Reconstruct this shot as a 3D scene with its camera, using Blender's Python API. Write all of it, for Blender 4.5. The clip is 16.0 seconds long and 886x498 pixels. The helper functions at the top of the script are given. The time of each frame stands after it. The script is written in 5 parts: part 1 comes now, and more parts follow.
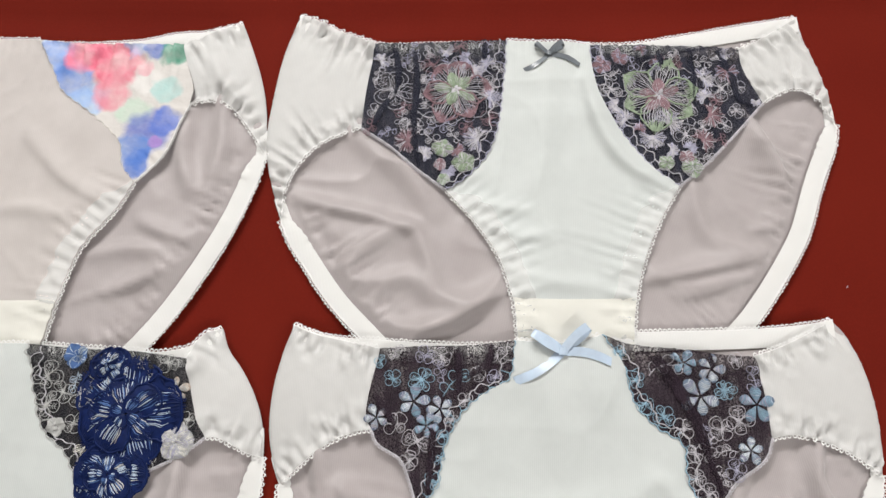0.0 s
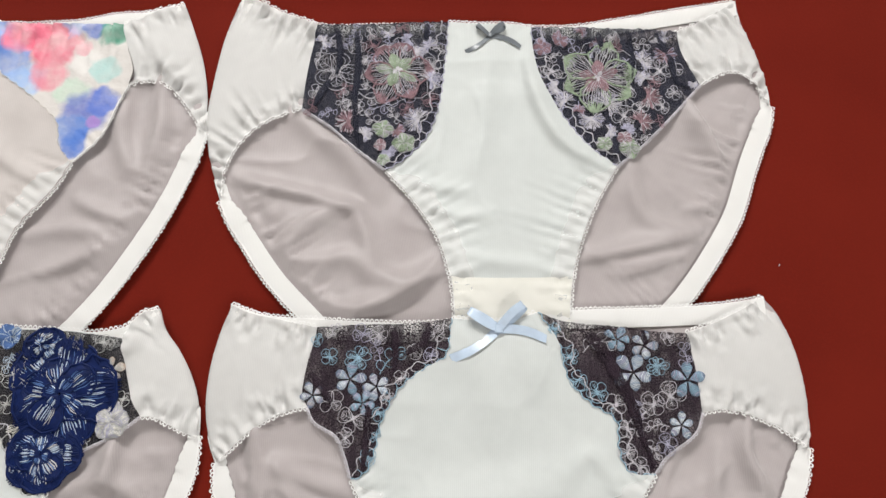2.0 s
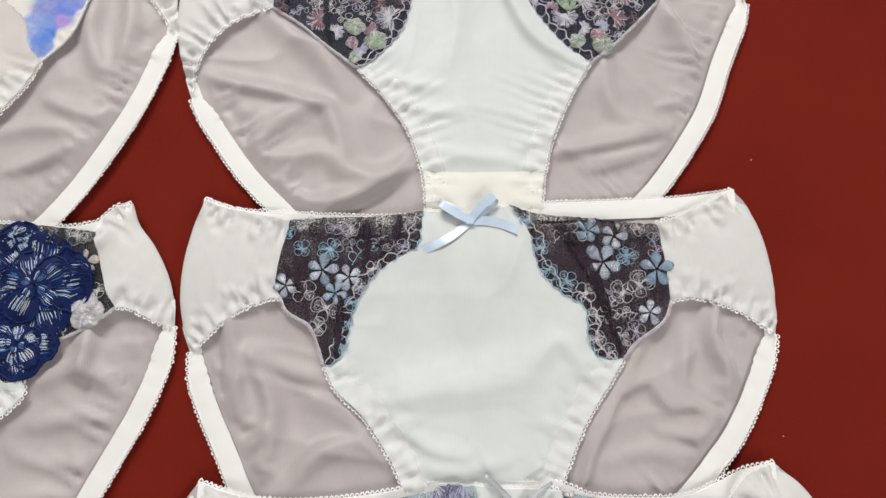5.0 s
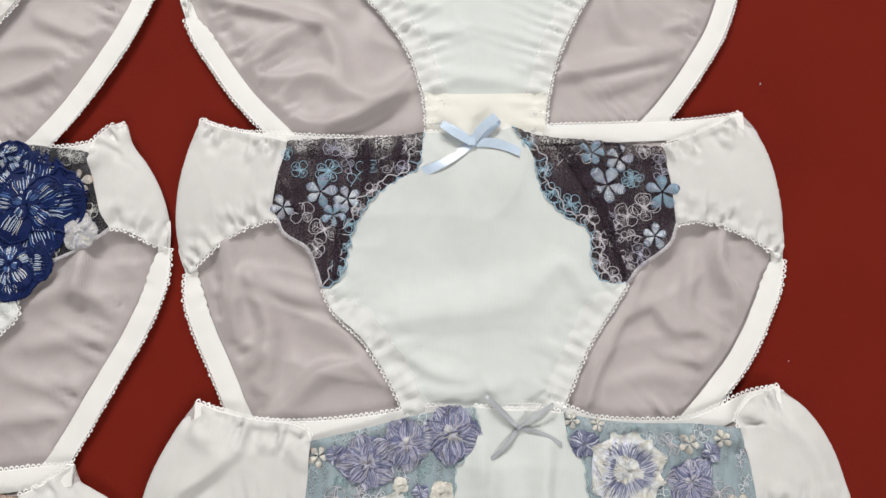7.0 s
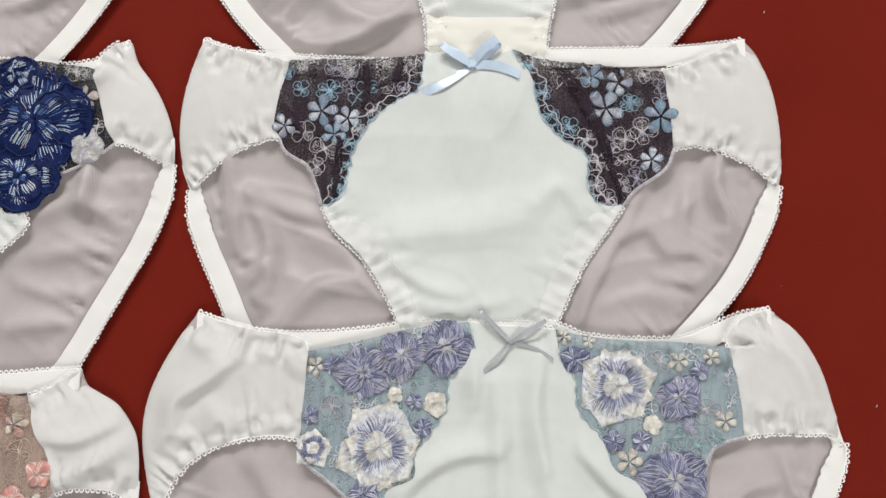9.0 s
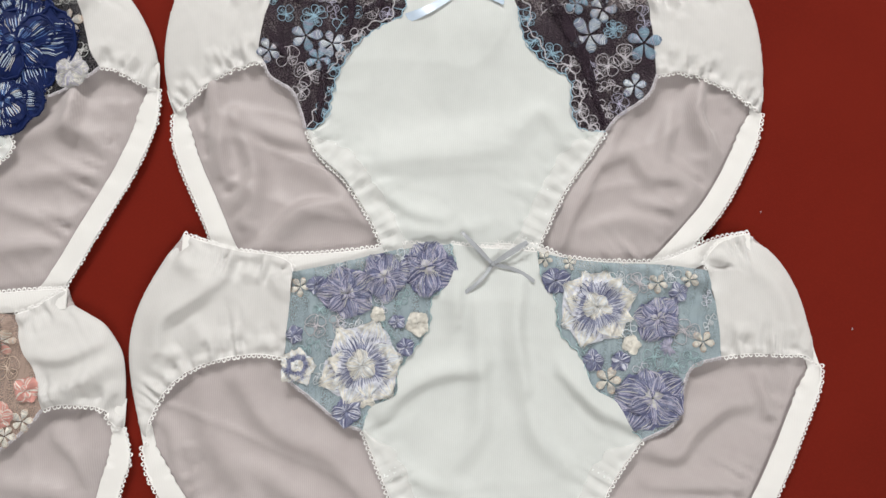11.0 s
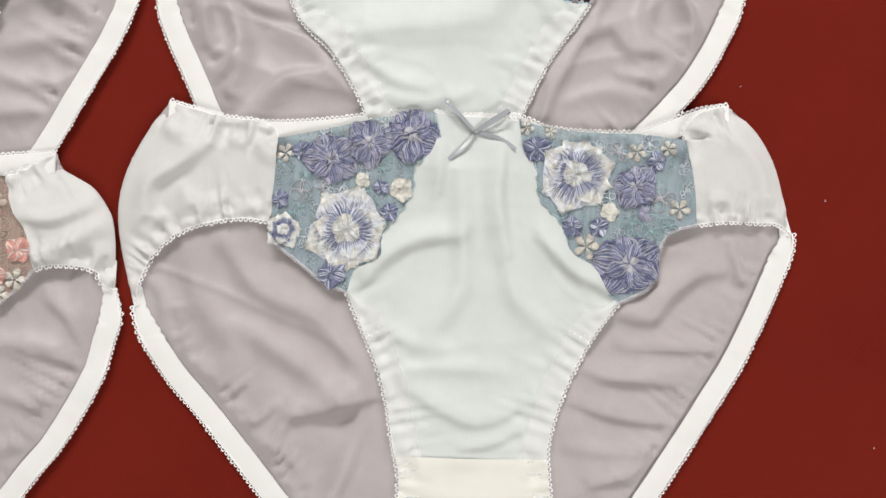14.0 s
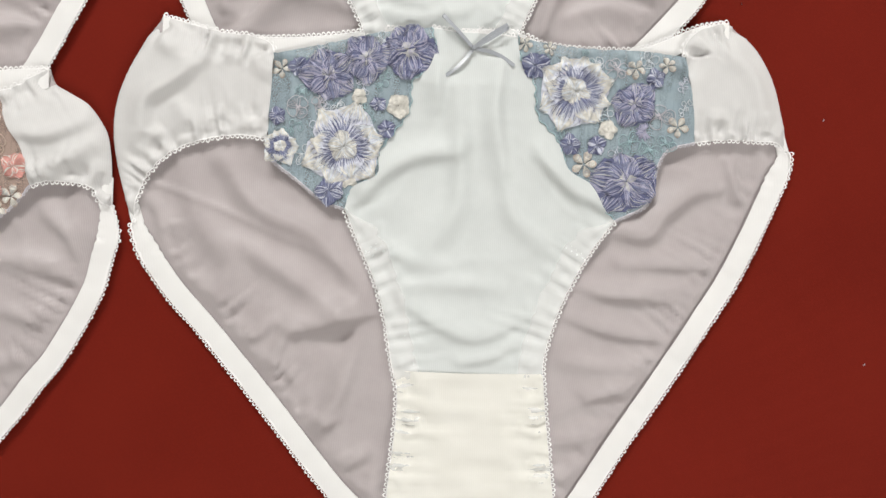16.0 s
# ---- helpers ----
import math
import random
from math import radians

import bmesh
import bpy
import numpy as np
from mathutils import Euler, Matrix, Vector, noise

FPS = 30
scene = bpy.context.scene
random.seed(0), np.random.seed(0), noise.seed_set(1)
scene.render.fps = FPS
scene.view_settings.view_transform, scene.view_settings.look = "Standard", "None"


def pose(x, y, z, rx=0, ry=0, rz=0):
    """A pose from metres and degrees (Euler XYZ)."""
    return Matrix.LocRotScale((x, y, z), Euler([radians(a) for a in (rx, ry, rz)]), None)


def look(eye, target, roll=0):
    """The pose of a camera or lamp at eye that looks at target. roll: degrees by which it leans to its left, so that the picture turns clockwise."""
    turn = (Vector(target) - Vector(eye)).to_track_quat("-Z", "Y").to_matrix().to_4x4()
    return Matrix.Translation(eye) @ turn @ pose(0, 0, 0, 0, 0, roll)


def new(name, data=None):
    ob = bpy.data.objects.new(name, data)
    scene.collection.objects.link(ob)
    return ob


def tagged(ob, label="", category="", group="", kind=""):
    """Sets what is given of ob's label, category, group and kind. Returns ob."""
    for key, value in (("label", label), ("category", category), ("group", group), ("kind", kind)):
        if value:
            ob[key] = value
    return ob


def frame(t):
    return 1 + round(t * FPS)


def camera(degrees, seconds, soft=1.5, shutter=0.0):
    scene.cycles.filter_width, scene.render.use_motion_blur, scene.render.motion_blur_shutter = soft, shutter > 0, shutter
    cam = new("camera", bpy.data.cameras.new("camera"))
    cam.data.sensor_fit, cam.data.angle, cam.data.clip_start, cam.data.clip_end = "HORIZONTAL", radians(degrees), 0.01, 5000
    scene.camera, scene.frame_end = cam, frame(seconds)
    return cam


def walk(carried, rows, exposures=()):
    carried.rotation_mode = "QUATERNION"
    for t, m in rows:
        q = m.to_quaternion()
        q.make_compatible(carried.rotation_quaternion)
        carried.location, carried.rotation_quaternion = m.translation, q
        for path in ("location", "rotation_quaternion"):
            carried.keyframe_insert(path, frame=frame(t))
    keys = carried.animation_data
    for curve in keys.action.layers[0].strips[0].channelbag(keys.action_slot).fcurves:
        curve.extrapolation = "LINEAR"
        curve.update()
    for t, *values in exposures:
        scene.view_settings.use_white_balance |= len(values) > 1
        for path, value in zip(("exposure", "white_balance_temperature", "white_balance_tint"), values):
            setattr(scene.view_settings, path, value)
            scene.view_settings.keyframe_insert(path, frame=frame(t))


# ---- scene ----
from mathutils.geometry import delaunay_2d_cdt

cam = camera(64.0, 16.0)
# seconds, x, y, z in metres, then the turns about x, y and z in degrees (0, 0, 0 looks straight down)
ROWS = [
    (0.0, -0.0696, -0.0792, 0.4237, 17.12, 0.32, 0.58),
    (0.5, -0.0633, -0.0787, 0.4243, 16.87, -0.16, 0.38),
    (1.0, -0.0579, -0.0806, 0.4261, 16.77, -0.57, 0.30),
    (1.5, -0.0506, -0.0842, 0.4249, 16.78, -0.85, 0.24),
    (2.0, -0.0434, -0.0884, 0.4237, 16.66, -1.08, -0.00),
    (2.5, -0.0406, -0.0946, 0.4208, 16.32, -1.15, -0.26),
    (3.0, -0.0365, -0.1015, 0.4188, 15.85, -1.28, -0.34),
    (3.5, -0.0309, -0.1079, 0.4183, 15.39, -1.38, -0.40),
    (4.0, -0.0290, -0.1171, 0.4175, 14.83, -1.36, -0.48),
    (4.2, -0.0285, -0.1202, 0.4173, 14.66, -1.33, -0.50),
    (6.3, -0.0279, -0.1475, 0.4052, 12.82, -1.08, -0.25),
    (6.5, -0.0272, -0.1500, 0.4035, 12.63, -1.17, -0.23),
    (7.0, -0.0279, -0.1589, 0.3995, 11.95, -1.15, -0.25),
    (7.5, -0.0267, -0.1673, 0.3979, 11.23, -0.82, 0.03),
    (8.0, -0.0224, -0.1756, 0.3972, 10.61, -0.45, 0.45),
    (8.5, -0.0201, -0.1840, 0.3986, 9.96, -0.29, 0.78),
    (9.0, -0.0185, -0.1886, 0.4006, 9.58, -0.24, 0.92),
    (9.2, -0.0169, -0.1910, 0.4012, 9.45, -0.36, 0.89),
    (11.3, -0.0083, -0.2264, 0.3997, 7.63, -0.59, 1.14),
    (11.5, -0.0069, -0.2308, 0.4000, 7.45, -0.69, 1.16),
    (12.0, -0.0062, -0.2400, 0.4004, 7.25, -0.84, 1.24),
    (12.5, -0.0070, -0.2470, 0.4004, 6.80, -0.79, 1.37),
    (13.0, -0.0080, -0.2576, 0.3989, 5.91, -0.93, 1.50),
    (13.5, -0.0071, -0.2656, 0.3997, 5.22, -0.81, 1.50),
    (14.0, -0.0028, -0.2703, 0.4026, 4.40, -1.02, 1.51),
    (14.5, -0.0010, -0.2742, 0.4033, 3.90, -1.21, 1.55),
    (15.0, -0.0016, -0.2810, 0.4012, 3.07, -1.34, 1.52),
    (15.5, -0.0026, -0.2892, 0.4001, 2.12, -1.33, 1.61),
    (16.0, -0.0029, -0.2954, 0.4020, 1.37, -1.34, 1.58),
]
walk(cam, [(t, pose(*r)) for t, *r in ROWS], exposures=[(0.0, -0.42), (9.0, -0.42), (16.0, -0.42 + 0.1)])

# ---- light: unseen ceiling key of a shop and two added fills, cool white ----
world = bpy.data.worlds.new("room_air")
scene.world = world
world.use_nodes = True
world.node_tree.nodes["Background"].inputs[0].default_value = (1.0, 0.97, 0.95, 1)
world.node_tree.nodes["Background"].inputs[1].default_value = 0.02


def lamp(x, y, z, sx, sy, watts, target=(0, -0.1, 0)):
    d = bpy.data.lights.new("unseen_area_lamp", "AREA")
    d.shape, d.size, d.size_y, d.energy, d.color = "RECTANGLE", sx, sy, watts, (1.0, 0.985, 0.96)
    ob = new("unseen_area_lamp", d)
    ob.matrix_basis = look((x, y, z), target)
    return ob


lamp(-0.55, 1.9, 1.85, 1.5, 0.5, 136)
# two fill lamps added to brighten the right and lower sides
lamp(1.7, -0.6, 1.85, 0.4, 1.2, 30)
lamp(0.5, -1.6, 1.85, 1.2, 0.4, 33)

# ---- small numeric tools ----
def vnoise(x, y, seed=0):
    """Smooth lattice noise in -1..1 for arrays."""
    x, y = np.broadcast_arrays(np.asarray(x, float), np.asarray(y, float))
    xi, yi = np.floor(x).astype(np.int64), np.floor(y).astype(np.int64)
    u, v = x - xi, y - yi
    u, v = u * u * u * (u * (u * 6 - 15) + 10), v * v * v * (v * (v * 6 - 15) + 10)

    def h(a, b):
        n = (a * 374761393 + b * 668265263 + seed * 1442695041) & 0x7FFFFFFF
        n = ((n ^ (n >> 13)) * 1274126177) & 0x7FFFFFFF
        return ((n ^ (n >> 16)) & 0xFFFF) / 32767.5 - 1.0

    a, b = h(xi, yi) * (1 - u) + h(xi + 1, yi) * u, h(xi, yi + 1) * (1 - u) + h(xi + 1, yi + 1) * u
    return a * (1 - v) + b * v


def smooth(a, b, x):
    k = np.clip((x - a) / (b - a), 0, 1)
    return k * k * (3 - 2 * k)


def resample(p, step):
    seg = np.linalg.norm(np.diff(p, axis=0), axis=1)
    s = np.r_[0, np.cumsum(seg)]
    n = max(2, int(round(s[-1] / step)) + 1)
    q = np.linspace(0, s[-1], n)
    return np.stack([np.interp(q, s, p[:, k]) for k in range(p.shape[1])], 1)


def spline(points, step=0.002):
    """A smooth curve through the control points, evenly sampled."""
    p = np.array(points, float)
    if len(p) > 2:
        e = np.vstack([2 * p[0] - p[1], p, 2 * p[-1] - p[-2]])
        out = []
        for i in range(1, len(e) - 2):
            t = np.linspace(0, 1, 14, endpoint=False)[:, None]
            a, b, c, d = e[i - 1], e[i], e[i + 1], e[i + 2]
            out.append(0.5 * (2 * b + (c - a) * t + (2 * a - 5 * b + 4 * c - d) * t ** 2 + (3 * b - a - 3 * c + d) * t ** 3))
        p = np.vstack(out + [p[-1:]])
    return resample(p, step)


def join(*curves):
    out = [curves[0]]
    for c in curves[1:]:
        out.append(c[1:] if np.linalg.norm(c[0] - out[-1][-1]) < 1e-4 else c)
    p = np.vstack(out)
    return p[:-1] if np.linalg.norm(p[0] - p[-1]) < 1e-4 else p


def inside(loop, pts):
    x, y = pts[:, 0], pts[:, 1]
    hit = np.zeros(len(pts), bool)
    a, b = loop, np.roll(loop, -1, 0)
    for (x0, y0), (x1, y1) in zip(a, b):
        if y0 != y1:
            m = (y0 > y) != (y1 > y)
            hit ^= m & (x < (x1 - x0) * (y - y0) / (y1 - y0) + x0)
    return hit


def near(poly, pts):
    """Distance of points to a sampled curve and the length along it."""
    s = np.r_[0, np.cumsum(np.linalg.norm(np.diff(poly, axis=0), axis=1))]
    d, w = np.empty(len(pts)), np.empty(len(pts))
    pts = np.asarray(pts, float)
    pp = (poly ** 2).sum(1)
    for i in range(0, len(pts), 4000):
        a = pts[i:i + 4000]
        k = (pp[None] - 2 * a @ poly.T).argmin(1)
        d[i:i + 4000], w[i:i + 4000] = np.linalg.norm(a - poly[k], axis=1), s[k]
    return d, w


# ---- materials ----
class Nodes:
    def __init__(self, name):
        self.m = bpy.data.materials.new(name)
        self.m.use_nodes = True
        self.t = self.m.node_tree
        self.bsdf = self.t.nodes["Principled BSDF"]
        self.out = self.t.nodes["Material Output"]
        self.surface = self.bsdf.outputs[0]
        self.co = self.t.nodes.new("ShaderNodeTexCoord").outputs["Object"]

    def add(self, kind, **values):
        n = self.t.nodes.new("ShaderNode" + kind)
        for k, v in values.items():
            n.inputs[k.replace("_", " ")].default_value = v
        return n

    def link(self, a, b):
        self.t.links.new(a, b)

    def noise(self, scale, detail=3.0, co=None):
        n = self.add("TexNoise", Scale=scale, Detail=detail)
        self.link(co or self.co, n.inputs["Vector"])
        return n.outputs["Fac"]

    def span(self, x, lo, hi, a=0.0, b=1.0):
        n = self.t.nodes.new("ShaderNodeMapRange")
        for k, v in zip((1, 2, 3, 4), (lo, hi, a, b)):
            n.inputs[k].default_value = v
        self.link(x, n.inputs[0])
        return n.outputs[0]

    def mix(self, fac, a, b):
        n = self.t.nodes.new("ShaderNodeMix")
        n.data_type = "RGBA"
        for s, v in ((n.inputs[0], fac), (n.inputs[6], a), (n.inputs[7], b)):
            if isinstance(v, (tuple, float, int)):
                s.default_value = (*v, 1) if isinstance(v, tuple) else v
            else:
                self.link(v, s)
        return n.outputs[2]

    def math(self, op, a, b=0.0):
        n = self.t.nodes.new("ShaderNodeMath")
        n.operation = op
        for s, v in ((n.inputs[0], a), (n.inputs[1], b)):
            if isinstance(v, (float, int)):
                s.default_value = v
            else:
                self.link(v, s)
        return n.outputs[0]

    def bump(self, height, strength, distance):
        n = self.add("Bump", Strength=strength, Distance=distance)
        self.link(height, n.inputs["Height"])
        self.link(n.outputs[0], self.bsdf.inputs["Normal"])

    def translucent(self, base, fac):
        """Lets part of the light shine through thin cloth."""
        thin, mx = self.t.nodes.new("ShaderNodeBsdfTranslucent"), self.t.nodes.new("ShaderNodeMixShader")
        self.link(base, thin.inputs[0])
        mx.inputs[0].default_value = fac
        self.link(self.surface, mx.inputs[1])
        self.link(thin.outputs[0], mx.inputs[2])
        self.surface = mx.outputs[0]
        self.link(self.surface, self.out.inputs[0])

    def see_through(self, fac):
        """Mixes the surface with clear air; fac is how much of the surface stays."""
        clear, mx = self.t.nodes.new("ShaderNodeBsdfTransparent"), self.t.nodes.new("ShaderNodeMixShader")
        if isinstance(fac, float):
            mx.inputs[0].default_value = fac
        else:
            self.link(fac, mx.inputs[0])
        self.link(clear.outputs[0], mx.inputs[1])
        self.link(self.surface, mx.inputs[2])
        self.link(mx.outputs[0], self.out.inputs[0])

    def rib(self, turn, pitch, wander=0.0):
        """Fine parallel ridges of a warp knit, 0..1."""
        mp = self.t.nodes.new("ShaderNodeMapping")
        mp.inputs["Rotation"].default_value = (0, 0, radians(turn))
        self.link(self.co, mp.inputs["Vector"])
        w = self.add("TexWave", Scale=math.tau / 20 / pitch, Distortion=wander, Detail=1.0)
        self.link(mp.outputs[0], w.inputs["Vector"])
        return w.outputs["Fac"]

    def finish(self, base, rough, sheen=0.0, spec=0.3):
        if isinstance(base, tuple):
            self.bsdf.inputs["Base Color"].default_value = (*base, 1)
        else:
            self.link(base, self.bsdf.inputs["Base Color"])
        self.bsdf.inputs["Roughness"].default_value = rough
        self.bsdf.inputs["Sheen Weight"].default_value = sheen
        self.bsdf.inputs["Specular IOR Level"].default_value = spec
        return self.m


def knit(name, a, b, rough=0.6, spec=0.18, stay=1.0, turn=0.0, rib=0.0012, relief=0.35, sheen=0.15, thin=0.0, gaps=0.0):
    """Warp knit: fine ribs, slightly open between them (gaps), letting light through (thin)."""
    n = Nodes(name)
    big = n.noise(45.0, 3.0)
    r = n.rib(turn, rib, 0.6)
    base = n.mix(n.span(big, 0.3, 0.7), a, b)
    n.bump(n.math("ADD", r, n.math("MULTIPLY", n.noise(1800.0, 2.0), 0.5)), relief, 0.0003)
    if thin > 0:
        n.translucent(base, thin)
    if gaps > 0:
        n.see_through(n.math("SUBTRACT", n.span(r, 0.1, 0.9, stay - gaps, stay), n.span(n.noise(120.0, 3.0), 0.35, 0.7, 0.0, gaps * 0.6)))
    elif stay < 1:
        n.see_through(stay)
    return n.finish(base, rough, sheen, spec)


WHITE = knit("white_tricot", (0.80, 0.795, 0.785), (0.77, 0.765, 0.755), rough=0.62, stay=0.89, turn=0, rib=0.0010, relief=0.05, thin=0.25, gaps=0.05)
TRICOT = knit("sheer_white_tricot", (0.74, 0.77, 0.758), (0.705, 0.735, 0.723), rough=0.52, spec=0.25, stay=0.98, turn=2, rib=0.0011, relief=0.06, thin=0.22, gaps=0.05)
# warmer cloth of one pair, its colour also darkened for a dim corner
CREAMY_DIMMED = knit("warm_sheer_tricot_dimmed", (0.69, 0.645, 0.625), (0.65, 0.605, 0.585), rough=0.55, stay=0.97, turn=-3, rib=0.0011, relief=0.06, thin=0.22, gaps=0.05)
ELASTIC = knit("white_elastic", (0.84, 0.835, 0.82), (0.81, 0.805, 0.79), rough=0.65, rib=0.0009, relief=0.15, thin=0.18)
SHEER = knit("lilac_grey_sheer", (0.475, 0.43, 0.43), (0.435, 0.39, 0.39), rough=0.48, spec=0.30, stay=0.93, turn=-7, rib=0.0010, relief=0.12, sheen=0.4, thin=0.04, gaps=0.06)
LOOPS = knit("white_loop_thread", (0.88, 0.875, 0.865), (0.86, 0.855, 0.845), rough=0.7, rib=0.0009, relief=0.05, thin=0.08)
HEM = knit("doubled_tricot", (0.84, 0.845, 0.835), (0.81, 0.815, 0.805), rough=0.6, stay=0.55, rib=0.0011, relief=0.05)
COTTON = knit("cream_cotton", (0.83, 0.82, 0.765), (0.80, 0.79, 0.73), rough=0.8, relief=0.1, thin=0.2)


def net(name, a, b, hole, cell=0.0013):
    n = Nodes(name)
    v = n.t.nodes.new("ShaderNodeTexVoronoi")
    v.feature = "DISTANCE_TO_EDGE"
    v.inputs["Scale"].default_value = 1 / cell
    flat = n.t.nodes.new("ShaderNodeMapping")
    flat.inputs["Scale"].default_value = (1, 1, 0)
    n.link(n.co, flat.inputs["Vector"])
    n.link(flat.outputs[0], v.inputs["Vector"])
    long = n.t.nodes.new("ShaderNodeMapping")
    long.inputs["Scale"].default_value = (3.6, 0.5, 0.0)
    n.link(n.co, long.inputs["Vector"])
    drape = n.span(n.noise(60.0, 4.0, long.outputs[0]), 0.36, 0.62, hole - 0.24, hole + 0.24)
    mesh = n.span(v.outputs[0], 0.05, 0.13, 0.85, 0.0)
    n.see_through(n.math("MAXIMUM", mesh, drape))
    n.bump(n.noise(1500.0, 2.0), 0.3, 0.0003)
    return n.finish(n.mix(n.span(n.noise(90.0, 4.0), 0.3, 0.7), a, b), 0.7, 0.0, 0.15)


NETS = {
    "charcoal": net("charcoal_net", (0.036, 0.038, 0.058), (0.018, 0.019, 0.032), 0.46),
    "plum": net("plum_net", (0.040, 0.026, 0.038), (0.022, 0.014, 0.021), 0.36, 0.0016),
    "lavender": net("blue_grey_net", (0.28, 0.35, 0.39), (0.34, 0.415, 0.45), 0.60),
    "navy": net("black_net", (0.035, 0.035, 0.040), (0.02, 0.02, 0.026), 0.38),
    "pink": net("beige_net", (0.42, 0.32, 0.27), (0.36, 0.27, 0.23), 0.50),
}


def thread(name, colour, rough=0.55):
    n = Nodes(name + "_thread")
    dark = tuple(c * 0.72 for c in colour)
    n.bump(n.noise(2500.0, 2.0), 0.3, 0.0002)
    return n.finish(n.mix(n.span(n.noise(350.0, 2.0), 0.35, 0.65), dark, colour), rough, 0.0, 0.15)


# the darkest lavender tone paints in shade between stitches
THREADS = {k: thread(k, c) for k, c in {
    "mauve": (0.31, 0.19, 0.215), "green": (0.34, 0.42, 0.30), "pale": (0.60, 0.58, 0.62), "lilac": (0.46, 0.45, 0.57),
    "snow": (0.72, 0.76, 0.80), "sky": (0.33, 0.50, 0.62), "lavender": (0.245, 0.265, 0.385), "dusk": (0.13, 0.14, 0.25), "frost": (0.62, 0.64, 0.72), "cream": (0.76, 0.74, 0.68),
    "teal": (0.38, 0.52, 0.55), "navy": (0.006, 0.016, 0.085), "ice": (0.50, 0.59, 0.70), "blue": (0.09, 0.17, 0.38),
    "silver": (0.55, 0.55, 0.54), "rosy": (0.70, 0.36, 0.32), "beige": (0.60, 0.48, 0.40), "slate": (0.17, 0.22, 0.30)}.items()}


def satin(name, colour):
    n = Nodes(name)
    n.bump(n.noise(900.0, 2.0), 0.12, 0.0003)
    return n.finish(n.mix(n.span(n.noise(120.0, 2.0), 0.3, 0.7), colour, tuple(c * 0.85 for c in colour)), 0.32, 0.2, 0.6)


def printed(name, ground, spots):
    """Water-colour print: soft-edged spots of dye at (x, y, radius, colour) on a pale ground."""
    n = Nodes(name)
    warp = n.t.nodes.new("ShaderNodeTexNoise")
    warp.inputs["Scale"].default_value, warp.inputs["Detail"].default_value = 70.0, 5.0
    n.link(n.co, warp.inputs["Vector"])
    off = n.t.nodes.new("ShaderNodeVectorMath")
    off.operation = "MULTIPLY_ADD"
    off.inputs[1].default_value, off.inputs[2].default_value = (0.016,) * 3, (-0.008,) * 3
    n.link(warp.outputs["Color"], off.inputs[0])
    co = n.t.nodes.new("ShaderNodeVectorMath")
    n.link(n.co, co.inputs[0])
    n.link(off.outputs[0], co.inputs[1])
    flat = n.t.nodes.new("ShaderNodeVectorMath")
    flat.operation = "MULTIPLY"
    flat.inputs[1].default_value = (1, 1, 0)
    n.link(co.outputs[0], flat.inputs[0])
    base = n.mix(n.span(n.noise(60.0), 0.3, 0.7), ground, tuple(c * 0.9 for c in ground))
    for x, y, r, colour in spots:
        d = n.t.nodes.new("ShaderNodeVectorMath")
        d.operation = "DISTANCE"
        d.inputs[1].default_value = (x, y, 0)
        n.link(flat.outputs[0], d.inputs[0])
        fac = n.span(d.outputs["Value"], r * 1.2, r * 1.7, 1.0, 0.0)
        fac = n.math("MULTIPLY", fac, n.span(n.noise(75.0, 5.0), 0.3, 0.65, 0.5, 0.95))
        base = n.mix(fac, base, colour)
    n.bump(n.noise(230.0, 4.0), 0.35, 0.0012)
    return n.finish(base, 0.6, 0.1)


def red_cloth():
    n = Nodes("red_tablecloth")
    weave = n.math("ADD", n.rib(0, 0.0006), n.rib(90, 0.0006))
    n.bump(n.math("ADD", n.math("MULTIPLY", weave, 0.4), n.noise(1100.0, 3.0)), 0.25, 0.0003)
    base = n.mix(n.span(n.noise(9.0, 4.0), 0.3, 0.7), (0.143, 0.0118, 0.0058), (0.120, 0.0094, 0.0046))
    base = n.mix(n.span(n.noise(700.0, 2.0), 0.45, 0.8, 0.0, 0.35), base, (0.165, 0.013, 0.007))
    return n.finish(base, 0.85, 0.0, 0.08)


def plain(name, colour, rough=0.8):
    n = Nodes(name)
    n.bump(n.noise(60.0, 4.0), 0.2, 0.002)
    return n.finish(n.mix(n.span(n.noise(3.0, 4.0), 0.3, 0.7), colour, tuple(c * 0.92 for c in colour)), rough)


